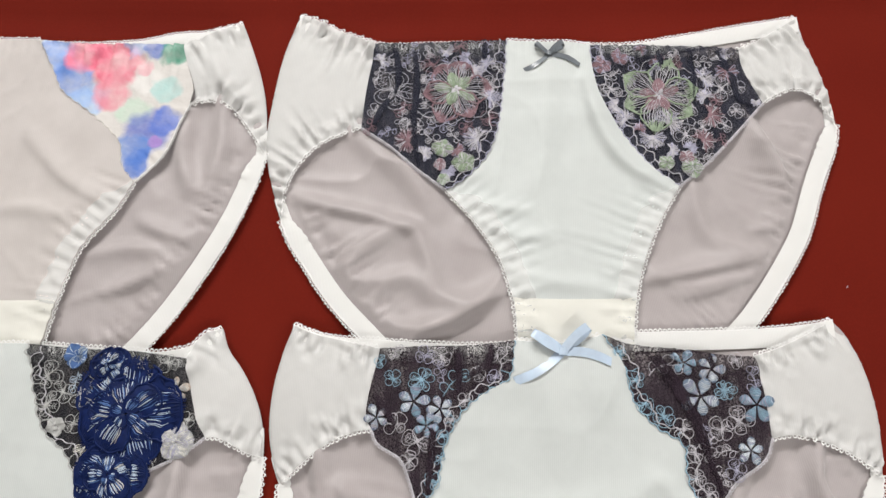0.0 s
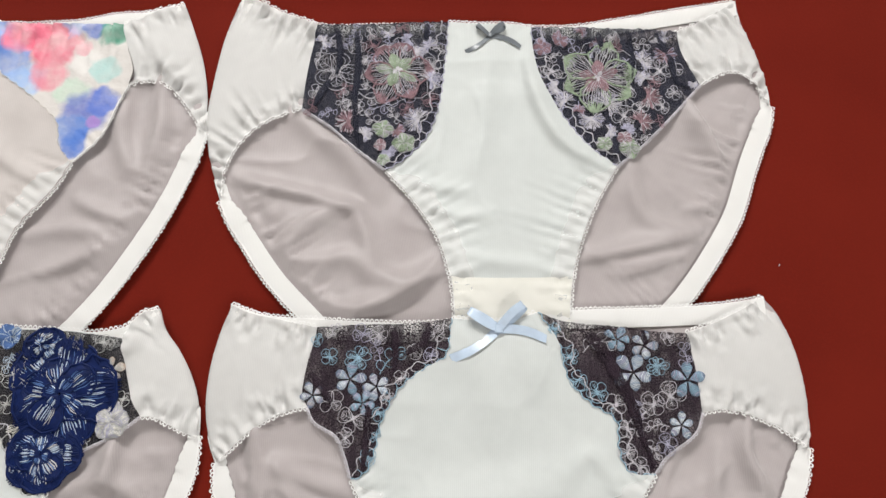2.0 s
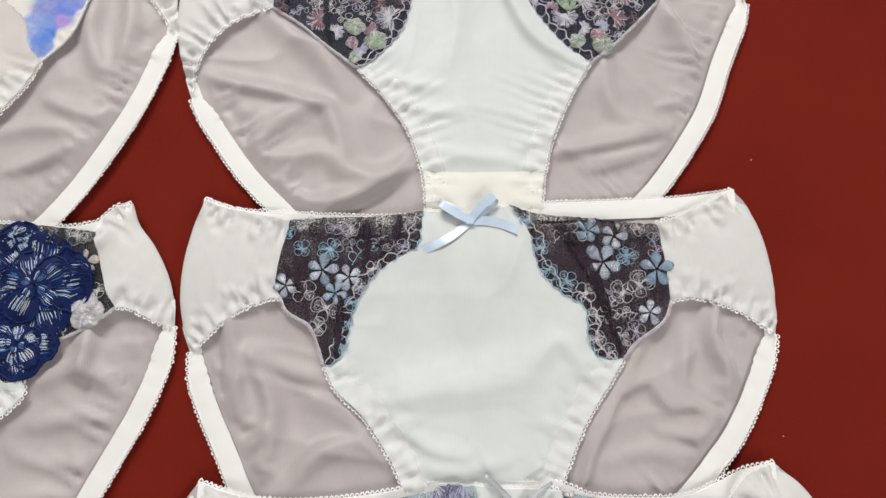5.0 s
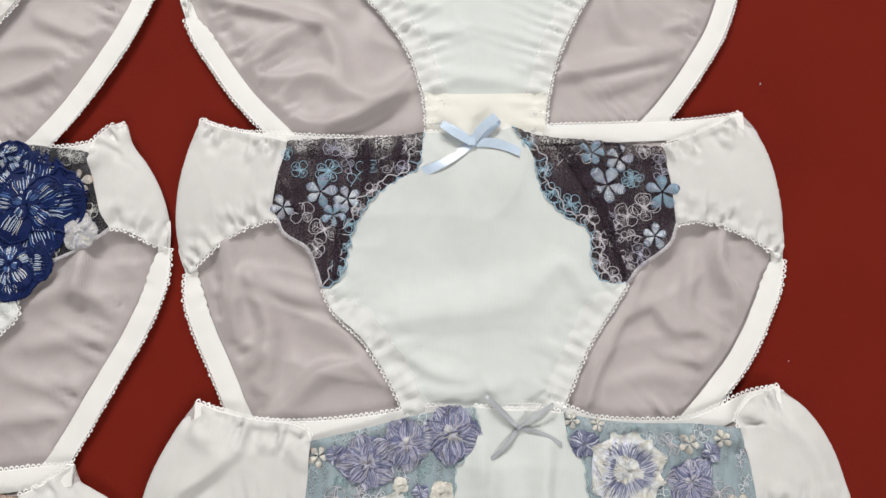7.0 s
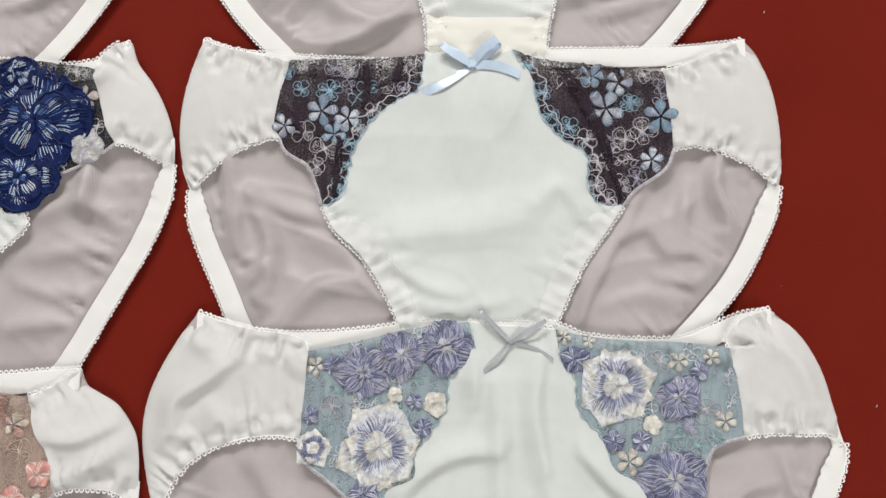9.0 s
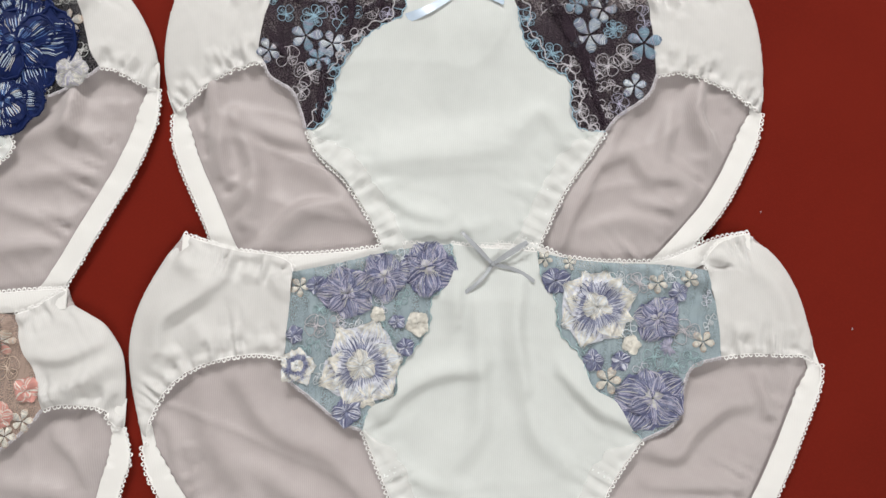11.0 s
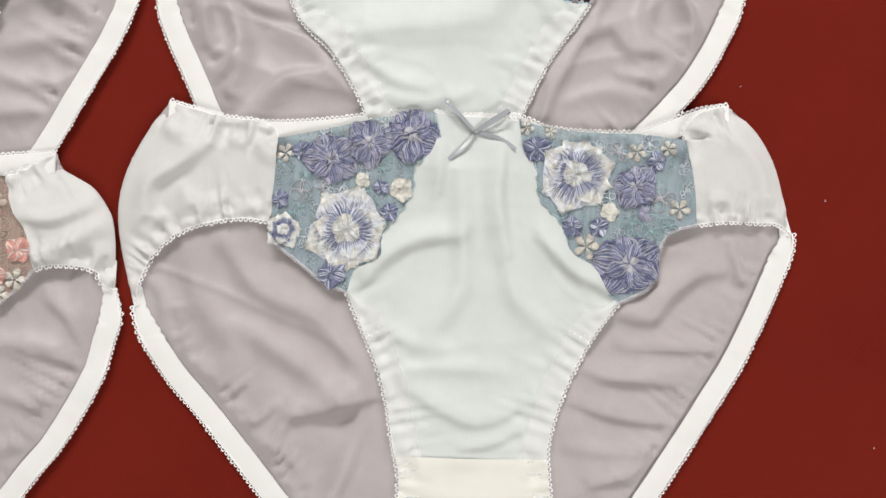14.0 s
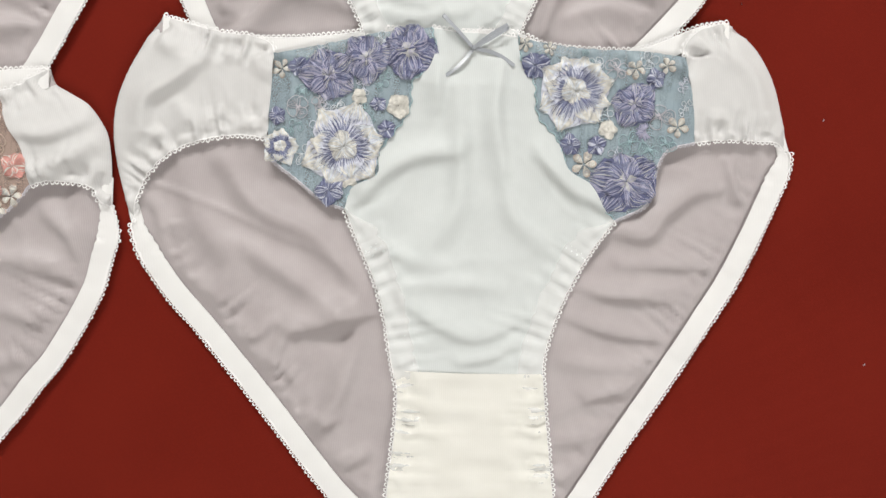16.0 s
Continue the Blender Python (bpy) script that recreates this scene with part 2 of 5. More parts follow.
# ---- mesh tools ----
class Build:
    """Gathers vertices and faces of one mesh."""

    def __init__(self):
        self.v, self.f, self.k, self.n = [], [], [], 0

    def put(self, verts, faces, slot=0):
        self.v.append(np.asarray(verts, float))
        self.f += [tuple(i + self.n for i in f) for f in faces]
        self.k += [slot] * len(faces)
        self.n += len(verts)

    def tube(self, p, r, slot=0, sides=4):
        p = np.asarray(p, float)
        d = np.gradient(p, axis=0)
        d /= np.linalg.norm(d, axis=1)[:, None] + 1e-12
        a = np.cross(d, (0, 0, 1.0))
        a /= np.linalg.norm(a, axis=1)[:, None] + 1e-9
        b = np.cross(a, d)
        w = np.arange(sides) * math.tau / sides + math.pi / 4
        v = (p[:, None] + r * (np.cos(w)[None, :, None] * a[:, None] + np.sin(w)[None, :, None] * b[:, None])).reshape(-1, 3)
        m = len(p)
        self.put(v, [(i * sides + j, i * sides + (j + 1) % sides, (i + 1) * sides + (j + 1) % sides, (i + 1) * sides + j)
                     for i in range(m - 1) for j in range(sides)], slot)

    def strand(self, p0, p1, r, slot=0):
        """One stitch: a short roof-shaped thread, bowed up in its middle."""
        p0, p1 = np.array(p0, float), np.array(p1, float)
        d = p1 - p0
        s = np.array((-d[1], d[0], 0)) / (np.hypot(d[0], d[1]) + 1e-9) * r
        m = (p0 + p1) / 2
        up = np.array((0, 0, r * 1.3))
        self.put([p0 - s, p0 + s, p0 + up * 0.6, m - s, m + s, m + up * 1.6, p1 - s, p1 + s, p1 + up * 0.4],
                 [(0, 3, 5, 2), (2, 5, 4, 1), (3, 6, 8, 5), (5, 8, 7, 4)], slot)

    def stitch(self, p, r, slot=0):
        """A longer stitch that follows the points p, ridged along its middle."""
        d = p[-1] - p[0]
        s = np.array((-d[1], d[0], 0)) / (np.hypot(d[0], d[1]) + 1e-9) * r
        m = len(p)
        w = np.array([0.6] + [1.0] * (m - 2) + [0.5])[:, None]
        v = np.stack([p - s * w, p + (0, 0, r * 1.5), p + s * w], 1).reshape(-1, 3)
        f = [(i * 3 + j, i * 3 + 3 + j, i * 3 + 4 + j, i * 3 + 1 + j) for i in range(m - 1) for j in (0, 1)]
        self.put(v, f, slot)

    def mesh(self, name, mats, origin=(0, 0, 0), shade=True):
        me = bpy.data.meshes.new(name)
        me.from_pydata((np.vstack(self.v) - np.array(origin)).tolist(), [], self.f)
        for m in mats:
            me.materials.append(m)
        me.polygons.foreach_set("material_index", self.k)
        if shade:
            me.polygons.foreach_set("use_smooth", [True] * len(self.f))
        me.update()
        return me


def part(name, build, mats, parent, label="", origin=(0, 0, 0)):
    ob = new(name, build.mesh(name, mats, origin))
    ob.parent = parent
    return tagged(ob, label) if label else ob


def fill(loop, cell):
    """Triangles that fill a closed outline with an even grid of points inside it."""
    lo, hi = loop.min(0), loop.max(0)
    gx, gy = np.meshgrid(np.arange(lo[0], hi[0], cell), np.arange(lo[1], hi[1], cell * 0.87))
    gx[1::2] += cell / 2
    g = np.stack([gx.ravel(), gy.ravel()], 1)
    g = g[inside(loop, g)]
    g = g[near(loop, g)[0] > cell * 0.55]
    n = len(loop)
    allp = [Vector(p) for p in np.vstack([loop, g])]
    v, _, f, *_ = delaunay_2d_cdt(allp, [(i, (i + 1) % n) for i in range(n)], [], 1, 1e-6)
    return np.array([tuple(p) for p in v]), [tuple(t) for t in f]


def sheet(loop, cell, height, thick=0.0004):
    """A piece of cloth: top face at the given height function, a rim and an underside."""
    p, f = fill(loop, cell)
    z = height(p)
    b = Build()
    n = len(p)
    edges = {}
    for t in f:
        for i in range(len(t)):
            a, c = t[i], t[(i + 1) % len(t)]
            if (c, a) in edges:
                del edges[(c, a)]
            else:
                edges[(a, c)] = 1
    v = np.vstack([np.c_[p, z], np.c_[p, z - thick]])
    b.put(v, list(f) + [tuple(reversed([i + n for i in t])) for t in f])
    b.put(np.vstack([v[[a, a + n, c + n, c]] for a, c in edges]), [(i, i + 1, i + 2, i + 3) for i in range(0, 4 * len(edges), 4)])
    return b


def ribbon_strip(path, width, thick=0.0004, side=None, slot=0, b=None, arch=0.0):
    """A flat band of some thickness along a 3D path."""
    b = b or Build()
    p = np.asarray(path, float)
    d = np.gradient(p, axis=0)
    s = np.cross(d, (0, 0, 1.0)) if side is None else np.broadcast_to(np.asarray(side, float), p.shape).copy()
    s /= np.linalg.norm(s, axis=1)[:, None] + 1e-12
    w = np.broadcast_to(np.asarray(width, float), (len(p),))[:, None] / 2
    up = np.array((0, 0, 1.0))
    cols = [p - s * w, p - s * w * 0.5 + up * arch, p + up * arch * 1.3, p + s * w * 0.5 + up * arch, p + s * w]
    v = np.stack(cols, 1)
    m, c = len(p), 5
    low = v - up * thick
    faces = [(i * c + j, (i + 1) * c + j, (i + 1) * c + j + 1, i * c + j + 1) for i in range(m - 1) for j in range(c - 1)]
    k = m * c
    faces += [tuple(reversed([q + k for q in f])) for f in faces]
    b.put(np.vstack([v.reshape(-1, 3), low.reshape(-1, 3)]), faces, slot)
    for j, order in ((0, 1), (c - 1, -1)):
        rim = [(i, i + m, i + m + 1, i + 1)[::order] for i in range(m - 1)]
        b.put(np.vstack([v[:, j], low[:, j]]), rim, slot)
    return b


def hem(curve, width, inward, height, thick=0.0003, taper=0.02):
    """A folded edge of cloth that follows the surface under it."""
    d = np.gradient(curve, axis=0)
    d /= np.linalg.norm(d, axis=1)[:, None] + 1e-12
    nrm = np.stack([-d[:, 1], d[:, 0]], 1) * inward
    cols = 9
    k = np.linspace(0, 1, cols)
    run = np.arange(len(curve)) * np.linalg.norm(curve[1] - curve[0])
    edge = (1 + 0.08 * vnoise(np.arange(len(curve)) * 0.23, 0, 7) + 0.07 * vnoise(np.arange(len(curve)) * 0.61, 0, 8)) * (0.15 + 0.85 * smooth(0, taper, run))
    P = curve[:, None] + nrm[:, None] * (k[None, :] * (width * edge)[:, None])[..., None]
    z = height(P.reshape(-1, 2)) + thick * np.tile(np.where(k < 0.5, 1.0, 1 - smooth(0.5, 1.0, k) * 0.8), len(curve))
    b = Build()
    m = len(curve)
    f = [(i * cols + j, (i + 1) * cols + j, (i + 1) * cols + j + 1, i * cols + j + 1) for i in range(m - 1) for j in range(cols - 1)]
    f = f if inward < 0 else [tuple(reversed(q)) for q in f]
    b.put(np.c_[P.reshape(-1, 2), z], f)
    return b


def picot(b, curve, height, outward, pitch=0.0028, reach=0.0019, slot=0):
    """The looped edge of lingerie elastic: a cord with a row of small thread loops."""
    p = resample(curve, pitch / 2)
    z = height(p)
    d = np.gradient(p, axis=0)
    d /= np.linalg.norm(d, axis=1)[:, None] + 1e-12
    nrm = np.stack([-d[:, 1], d[:, 0]], 1) * outward
    # cord
    rows = np.stack([np.c_[p + nrm * q, z + h] for q, h in ((-0.0004, 0.0002), (0.0001, 0.0005), (0.0005, 0.0002))], 1)
    m = len(p)
    b.put(rows.reshape(-1, 3), [(i * 3 + j, i * 3 + 3 + j, i * 3 + 4 + j, i * 3 + 1 + j) for i in range(m - 1) for j in (0, 1)], slot)
    # flat braided loops, a little raised along their middle
    a = np.linspace(0, math.pi, 7)
    for i in range(1, m - 1, 2):
        wob = 1 + 0.18 * random.uniform(-1, 1)
        arcs = []
        for k, h in ((1.0, 0.0002), (0.8, 0.0004), (0.58, 0.0002)):
            q = p[i] + nrm[i] * 0.0004 + np.cos(a)[:, None] * d[i] * pitch * 0.48 * k + np.sin(a)[:, None] * nrm[i] * reach * wob * k
            arcs.append(np.c_[q, np.full(7, z[i] + h)])
        b.put(np.stack(arcs, 1).reshape(-1, 3), [(n * 3 + j, n * 3 + 3 + j, n * 3 + 4 + j, n * 3 + 1 + j) for n in range(6) for j in (0, 1)], slot)
    return b


# ---- embroidery ----
def lobes(th, n, turn, deep):
    return 1 - deep + deep * np.abs(np.cos(n * (th - turn) / 2)) ** 0.7


def pad(b, cx, cy, zf, r, n, turn, deep, h, slot, sx=1.0, sy=1.0, hollow=0.35):
    """A raised lobed cushion of stitches; returns its height function by polar place."""
    th = np.linspace(0, math.tau, 8 * n, endpoint=False)
    rho = np.array([0.02, 0.25, 0.5, 0.75, 0.93, 1.0])
    R = r * lobes(th, n, turn, deep)
    lob = np.abs(np.cos(n * (th - turn) / 2)) ** 0.5

    def lift(q, k):
        return h * (hollow + (1 - hollow) * np.sin(math.pi * np.clip(q, 0, 1) ** 1.3) ** 0.7 * (0.55 + 0.45 * k)) * (1 - smooth(0.9, 1.02, q))

    P = np.stack([np.stack([cx + sx * q * R * np.cos(th), cy + sy * q * R * np.sin(th)], 1) for q in rho])
    z0 = zf(P.reshape(-1, 2)).reshape(len(rho), -1)
    Z = z0 + np.stack([lift(q, lob) for q in rho])
    m = len(th)
    faces = [(i * m + j, i * m + (j + 1) % m, (i + 1) * m + (j + 1) % m, (i + 1) * m + j) for i in range(len(rho) - 1) for j in range(m)]
    faces.append(tuple(reversed(range(m))))
    b.put(np.concatenate([P, Z[..., None]], 2).reshape(-1, 3), [tuple(reversed(f)) for f in faces], slot)

    def at(t, q):
        k = np.abs(np.cos(n * (t - turn) / 2)) ** 0.5
        rr = r * lobes(t, n, turn, deep)
        x, y = cx + sx * q * rr * np.cos(t), cy + sy * q * rr * np.sin(t)
        return np.stack([x, y, zf(np.stack([np.atleast_1d(x), np.atleast_1d(y)], 1)).reshape(np.shape(x)) + lift(q, k) + 0.00005], -1)

    return at


def stitches(b, at, count, q0, q1, r, slots, spread=0.12, t0=0.0, t1=math.tau):
    t = np.linspace(t0, t1, count, endpoint=False) + np.random.uniform(-0.3, 0.3, count) * (t1 - t0) / count
    a = np.clip(q0 + np.random.uniform(-spread, spread, count), 0.03, 1)
    c = np.clip(q1 + np.random.uniform(-spread, 0.03, count), 0.1, 1.02)
    A, C = at(t, a), at(t + np.random.uniform(-0.05, 0.05, count), c)
    for i in range(count):
        b.strand(A[i], C[i], r * random.uniform(0.7, 1.2), slots[random.randrange(len(slots))])


def flower_mesh(kind, x, y, r, args, zf):
    b = Build()
    turn = random.uniform(0, 6.28)
    if kind == "daisy":
        for i in range(5):
            t = turn + i * math.tau / 5 + random.uniform(-0.12, 0.12)
            l = r * random.uniform(0.85, 1.05)
            c, s = math.cos(t), math.sin(t)
            q = np.linspace(0, 1, 8)
            w = 0.30 * l * np.sin(math.pi * np.clip(q * 0.9 + 0.05, 0, 1) ** 1.5) ** 0.8
            v = []
            for u, ww in zip(q, w):
                for k, hh in ((-1, 0.0001), (-0.55, 0.0005), (0, 0.0007), (0.55, 0.0005), (1, 0.0001)):
                    a = 0.12 * l + u * 0.88 * l
                    v.append((x + a * c - k * ww * s, y + a * s + k * ww * c, hh * (0.5 + math.sin(math.pi * min(u + 0.12, 1)))))
            v = np.array(v)
            v[:, 2] += zf(v[:, :2])
            b.put(v, [(j * 5 + k, (j + 1) * 5 + k, (j + 1) * 5 + k + 1, j * 5 + k + 1) for j in range(7) for k in range(4)], 4)
            for j in range(9):
                u = 0.08 + 0.9 * j / 9
                ww = 0.30 * l * math.sin(math.pi * (u * 0.9 + 0.05) ** 1.5) ** 0.8
                a = 0.12 * l + u * 0.88 * l
                e = [np.array((x + (a - o) * c - k * ww * s, y + (a - o) * s + k * ww * c)) for k, o in ((-0.98, 0), (0, 0.08 * l), (0.98, 0))]
                zz = zf(np.array(e))
                top = 0.0007 * (0.5 + math.sin(math.pi * min(u + 0.12, 1)))
                P = [(*e[0], zz[0] + 0.0002), (*e[1], zz[1] + top), (*e[2], zz[2] + 0.0002)]
                b.stitch(np.array(P) + (0, 0, random.uniform(0.0001, 0.0003)), 0.00030, random.choice((i % 2, i % 2, i % 2, 2, 3)))
        # slot 4: darker pad colour painted as shade between stitches; slots 2-3 tint strokes
        return b, [*args[:2], "ice" if args[0] in ("snow", "sky") else "silver", "lilac" if args[0] in ("snow", "sky") else "cream", "slate" if args[0] in ("snow", "sky") else "beige"]
    if kind == "fan":
        turn = random.uniform(0, 6.28)
        at = pad(b, x, y, zf, r * 0.22, 4, turn, 0.2, 0.0006, 0)
        big = lambda t, q: np.stack([x + q * r * np.cos(t) * (0.9 + 0.1 * np.cos(9 * t)), y + q * r * np.sin(t) * (0.9 + 0.1 * np.cos(9 * t)),
                                     zf(np.stack([x + q * r * np.cos(t), y + q * r * np.sin(t)], 1)) + 0.0004 + 0.0006 * np.sin(3.1 * q)], -1)
        stitches(b, big, 36, 0.2, 1.05, 0.00024, (0, 0, 0, 1), 0.16, turn, turn + 4.6)
        stitches(b, big, 20, 0.78, 1.2, 0.00022, (1,), 0.08, turn, turn + 4.6)
        return b, list(args[:2])
    # "line": petals or leaf sprays drawn as single stitched threads
    n = args[1]

    def draw(p, rad):
        p = resample(np.asarray(p), 0.0007)
        p = p + np.random.uniform(-0.00008, 0.00008, p.shape)
        b.tube(np.c_[p, zf(p) + 0.0004], rad, 0, 3)

    def leaf(px, py, t, l, w, vein, blunt=False):
        u = np.linspace(0, math.tau, 40)
        a, k = l * (0.5 - 0.5 * np.cos(u)), 1.35 * w * np.sign(np.sin(u)) * np.abs(np.sin(u)) ** 1.5 * (1 - 0.3 * np.cos(u + random.uniform(-0.35, 0.35)))
        if blunt:
            k = w * np.sin(u) * (1.1 - 0.5 * np.cos(u + random.uniform(-0.35, 0.35)))
        c, s = math.cos(t), math.sin(t)
        draw(np.stack([px + a * c - k * s, py + a * s + k * c], 1), 0.00022)
        if blunt and l > 0.008:
            draw(np.stack([px + 0.8 * a * c - 0.62 * k * s, py + 0.8 * a * s + 0.62 * k * c], 1), 0.00016)
        if vein:
            v = np.linspace(0.05, 0.75, 5)
            draw(np.stack([px + v * l * c, py + v * l * s], 1), 0.00018)
            for m in (0.25, 0.45, 0.62):
                for e in (-0.6, 0.6):
                    draw([(px + m * l * c, py + m * l * s), (px + (m + 0.16) * l * c - e * w * s, py + (m + 0.16) * l * s + e * w * c)], 0.00015)

    if n <= 3:
        bend = random.uniform(-1.2, 1.2)
        q = np.linspace(-1, 1, 9)
        stem = np.stack([x + r * (q * math.cos(turn) - bend * 0.4 * (1 - q * q) * math.sin(turn)), y + r * (q * math.sin(turn) + bend * 0.4 * (1 - q * q) * math.cos(turn))], 1)
        draw(stem, 0.00024)
        for m in range(1, 8, 2):
            leaf(*stem[m], turn + (0.9 if m % 4 == 1 else -0.9) + random.uniform(-0.3, 0.3), r * random.uniform(0.6, 0.9), r * random.uniform(0.16, 0.26), random.random() < 0.4)
        leaf(*stem[-1], turn, r * 0.6, r * 0.2, False)
        return b, [args[0]]
    for i in range(n):
        t = turn + i * math.tau / n + random.uniform(-0.25, 0.25)
        leaf(x, y, t, r * random.uniform(0.8, 1.15), r * random.uniform(0.26, 0.4) * (5 / max(n, 4)) ** 0.8, i % 2 == 0, True)
    for i in range(9):
        t = random.uniform(0, 6.28)
        b.strand((x, y, float(zf(np.array([[x, y]]))[0]) + 0.0005), (x + r * 0.25 * math.cos(t), y + r * 0.25 * math.sin(t), float(zf(np.array([[x, y]]))[0]) + 0.0005), 0.0002)
    return b, [args[0]]


def petal(b, x, y, zf, t, l, w, pt, h, padslot, strokes, rim, rimr=0.0003, z1=0.0):
    """One stitched petal from its base at (x, y) along angle t. strokes: (count, from, to, slot, thickness)."""
    c, s = math.cos(t), math.sin(t)
    curl = random.uniform(-0.25, 0.25)

    def wide(u):
        u = np.clip(u, 0, 1)
        if pt >= 1.5:
            shape = np.where(u < 0.6, np.sin(math.pi / 2 * u / 0.6) ** 0.8, np.sqrt(np.clip(1 - ((u - 0.6) / 0.4) ** 2, 0, 1)))
        else:
            shape = np.sin(math.pi * u ** pt) ** 0.75
        return w * shape * (1 + 0.06 * np.sin(u * 23 + t)) + 0.0001

    def at(u, v):
        u, v = np.broadcast_arrays(np.asarray(u, float), np.asarray(v, float))
        k = v * np.maximum(wide(np.minimum(u, 0.97)), 0.0002) + curl * w * u * u * 0.6
        a = l * (0.04 + 0.96 * u)
        X, Y = x + a * c - k * s, y + a * s + k * c
        z = zf(np.stack([X.ravel(), Y.ravel()], 1)).reshape(X.shape)
        return np.stack([X, Y, z + z1 + h * (0.25 + np.sin(math.pi * np.clip(u, 0, 1) ** 0.8) * 0.75) * np.sqrt(np.clip(1 - v * v * 0.92, 0, 1))], -1)

    if padslot is not None:
        U, V = np.meshgrid(np.linspace(0.02, 0.985, 9), np.linspace(-1, 1, 7), indexing="ij")
        b.put(at(U, V).reshape(-1, 3), [(i * 7 + j, (i + 1) * 7 + j, (i + 1) * 7 + j + 1, i * 7 + j + 1) for i in range(8) for j in range(6)], padslot)
    for count, u0, u1, slot, r, *half in strokes:
        half = half[0] if half else 0.86
        v = np.linspace(-half, half, count) + np.random.uniform(-0.05, 0.05, count)
        ua = np.clip(u0 + np.random.uniform(-0.1, 0.1, count), 0.03, 0.9)
        ue = np.clip((u1 + np.random.uniform(-0.1, 0.05, count)) * (1 - 0.10 * v * v), 0.1, 1.1)
        q = np.linspace(0, 1, 4)
        P = at(ua[:, None] + (ue - ua)[:, None] * q, v[:, None] * (0.85 + 0.15 * q)) + (0, 0, 0.00008)
        for i in range(count):
            b.stitch(P[i], r * random.uniform(0.75, 1.2), random.choice(slot) if isinstance(slot, tuple) else slot)
    if rim is not None:
        u = np.r_[np.linspace(0.03, 0.99, 16), np.linspace(0.99, 0.03, 16)]
        v = np.r_[np.full(16, -1.0), np.full(16, 1.0)]
        b.tube(at(u, v) + (0, 0, 0.0002), rimr, rim, 4)


def ring(b, x, y, zf, r, n, turn, broad, *args, **more):
    z1 = more.pop("z1", 0.0)
    for i in range(n):
        petal(b, x, y, zf, turn + i * math.tau / n + random.uniform(-0.2, 0.2), r * random.uniform(0.84, 1.1), r * broad * random.uniform(0.86, 1.14), *args, z1=z1 + 0.0006 * (i % 2) + random.uniform(0, 0.0002), **more)


def big_flower(kind, x, y, r, args, zf):
    b = Build()
    turn = random.uniform(0, 6.28)
    if kind == "lily":
        ring(b, x, y, zf, r * 1.34, 6, turn, 0.36, 1.2, 0.0007, None, [(10, 0.12, 0.86, 2, 0.00022), (20, 0.76, 1.04, 0, 0.0003)], 0, 0.0006)
        ring(b, x, y, zf, r * 1.42, 6, turn + 0.1, 0.41, 1.2, 0.0005, None, [], 2, 0.0002)
        ring(b, x, y, zf, r * 0.72, 5, turn + 0.5, 0.26, 1.1, 0.0009, 1, [(9, 0.1, 0.95, 1, 0.0002), (5, 0.2, 0.8, 2, 0.00016)], 1, 0.0003, z1=0.0005)
        ring(b, x, y, zf, r * 0.22, 5, turn, 0.3, 1.0, 0.0006, 2, [], None, z1=0.0010)
        return b, list(args[:3])
    if kind == "corolla":
        n = 6 if r > 0.012 else 5
        inner, fringe = (0, 0, 0, 2), (1, 1, 4)
        ring(b, x, y, zf, r * 1.02, n, turn, 0.48, 1.35, 0.0010, 3, [(16, 0.08, 0.74, inner, 0.00026), (20, 0.68, 1.10, fringe, 0.0003)], None)
        ring(b, x, y, zf, r * 0.84, n, turn + math.pi / n, 0.42, 1.35, 0.0010, 3, [(14, 0.08, 0.72, inner, 0.00026), (18, 0.68, 1.10, fringe, 0.0003)], None, z1=0.0005)
        ring(b, x, y, zf, r * 0.36, 5, turn + 0.4, 0.5, 1.5, 0.0012, 5, [(10, 0.2, 1.12, (1, 4, 1, 5), 0.0003)], 1, 0.00025, z1=0.0013)
        ring(b, x, y, zf, r * 0.2, 4, turn, 0.5, 1.2, 0.0008, 5, [(8, 0.1, 0.95, (5, 4), 0.0002)], 1, 0.0002, z1=0.0018)
        return b, [args[0], args[1], "dusk", "frost", "snow", "silver"]
    if kind == "rose":
        # on lavender, pale strokes paint in glints and the dark pad the shaded gaps
        tone = (0, 0, 1, 2) if args[0] != "lavender" else (0, 0, 3, 2)
        ring(b, x, y, zf, r, 5, turn, 0.5, 1.75, 0.0007, None if args[0] in ("green", "mauve") else 2, [(11, 0.12, 1.1, tone, 0.0003)], 1 if args[0] in ("green", "mauve") else None, 0.0002)
        ring(b, x, y, zf, r * 0.5, 4, turn + 0.4, 0.46, 1.4, 0.0006, 0, [(9, 0.15, 1.0, tone, 0.00017)], 1, 0.0002, z1=0.0004)
        return b, [args[0], args[1], "dusk" if args[0] == "lavender" else args[0], "frost"]
    if kind == "puff":
        # on lavender, lilac and silver strokes are painted glints, the dark pad shaded gaps
        tone = (0, 0, 0, 2, 3, 3) if args[0] == "lavender" else (0, 0, 1, 3)
        ring(b, x, y, zf, r * 1.02, 5, turn, 0.58, 1.75, 0.0012, 2, [(16, 0.12, 0.75, tone, 0.00026), (20, 0.58, 1.12, tone, 0.0003), (9, 0.45, 1.12, (3, 4, 4), 0.00028)], None)
        ring(b, x, y, zf, r * 0.78, 5, turn + 0.5, 0.50, 1.75, 0.0012, 2, [(15, 0.3, 1.14, tone, 0.0003), (8, 0.05, 0.6, (2, 3, 4), 0.0003)], None, z1=0.0006)
        ring(b, x, y, zf, r * 0.32, 4, turn, 0.5, 1.2, 0.0009, 4, [(10, 0.1, 1.1, (3, 4, 2, 1), 0.00024)], None, z1=0.0014)
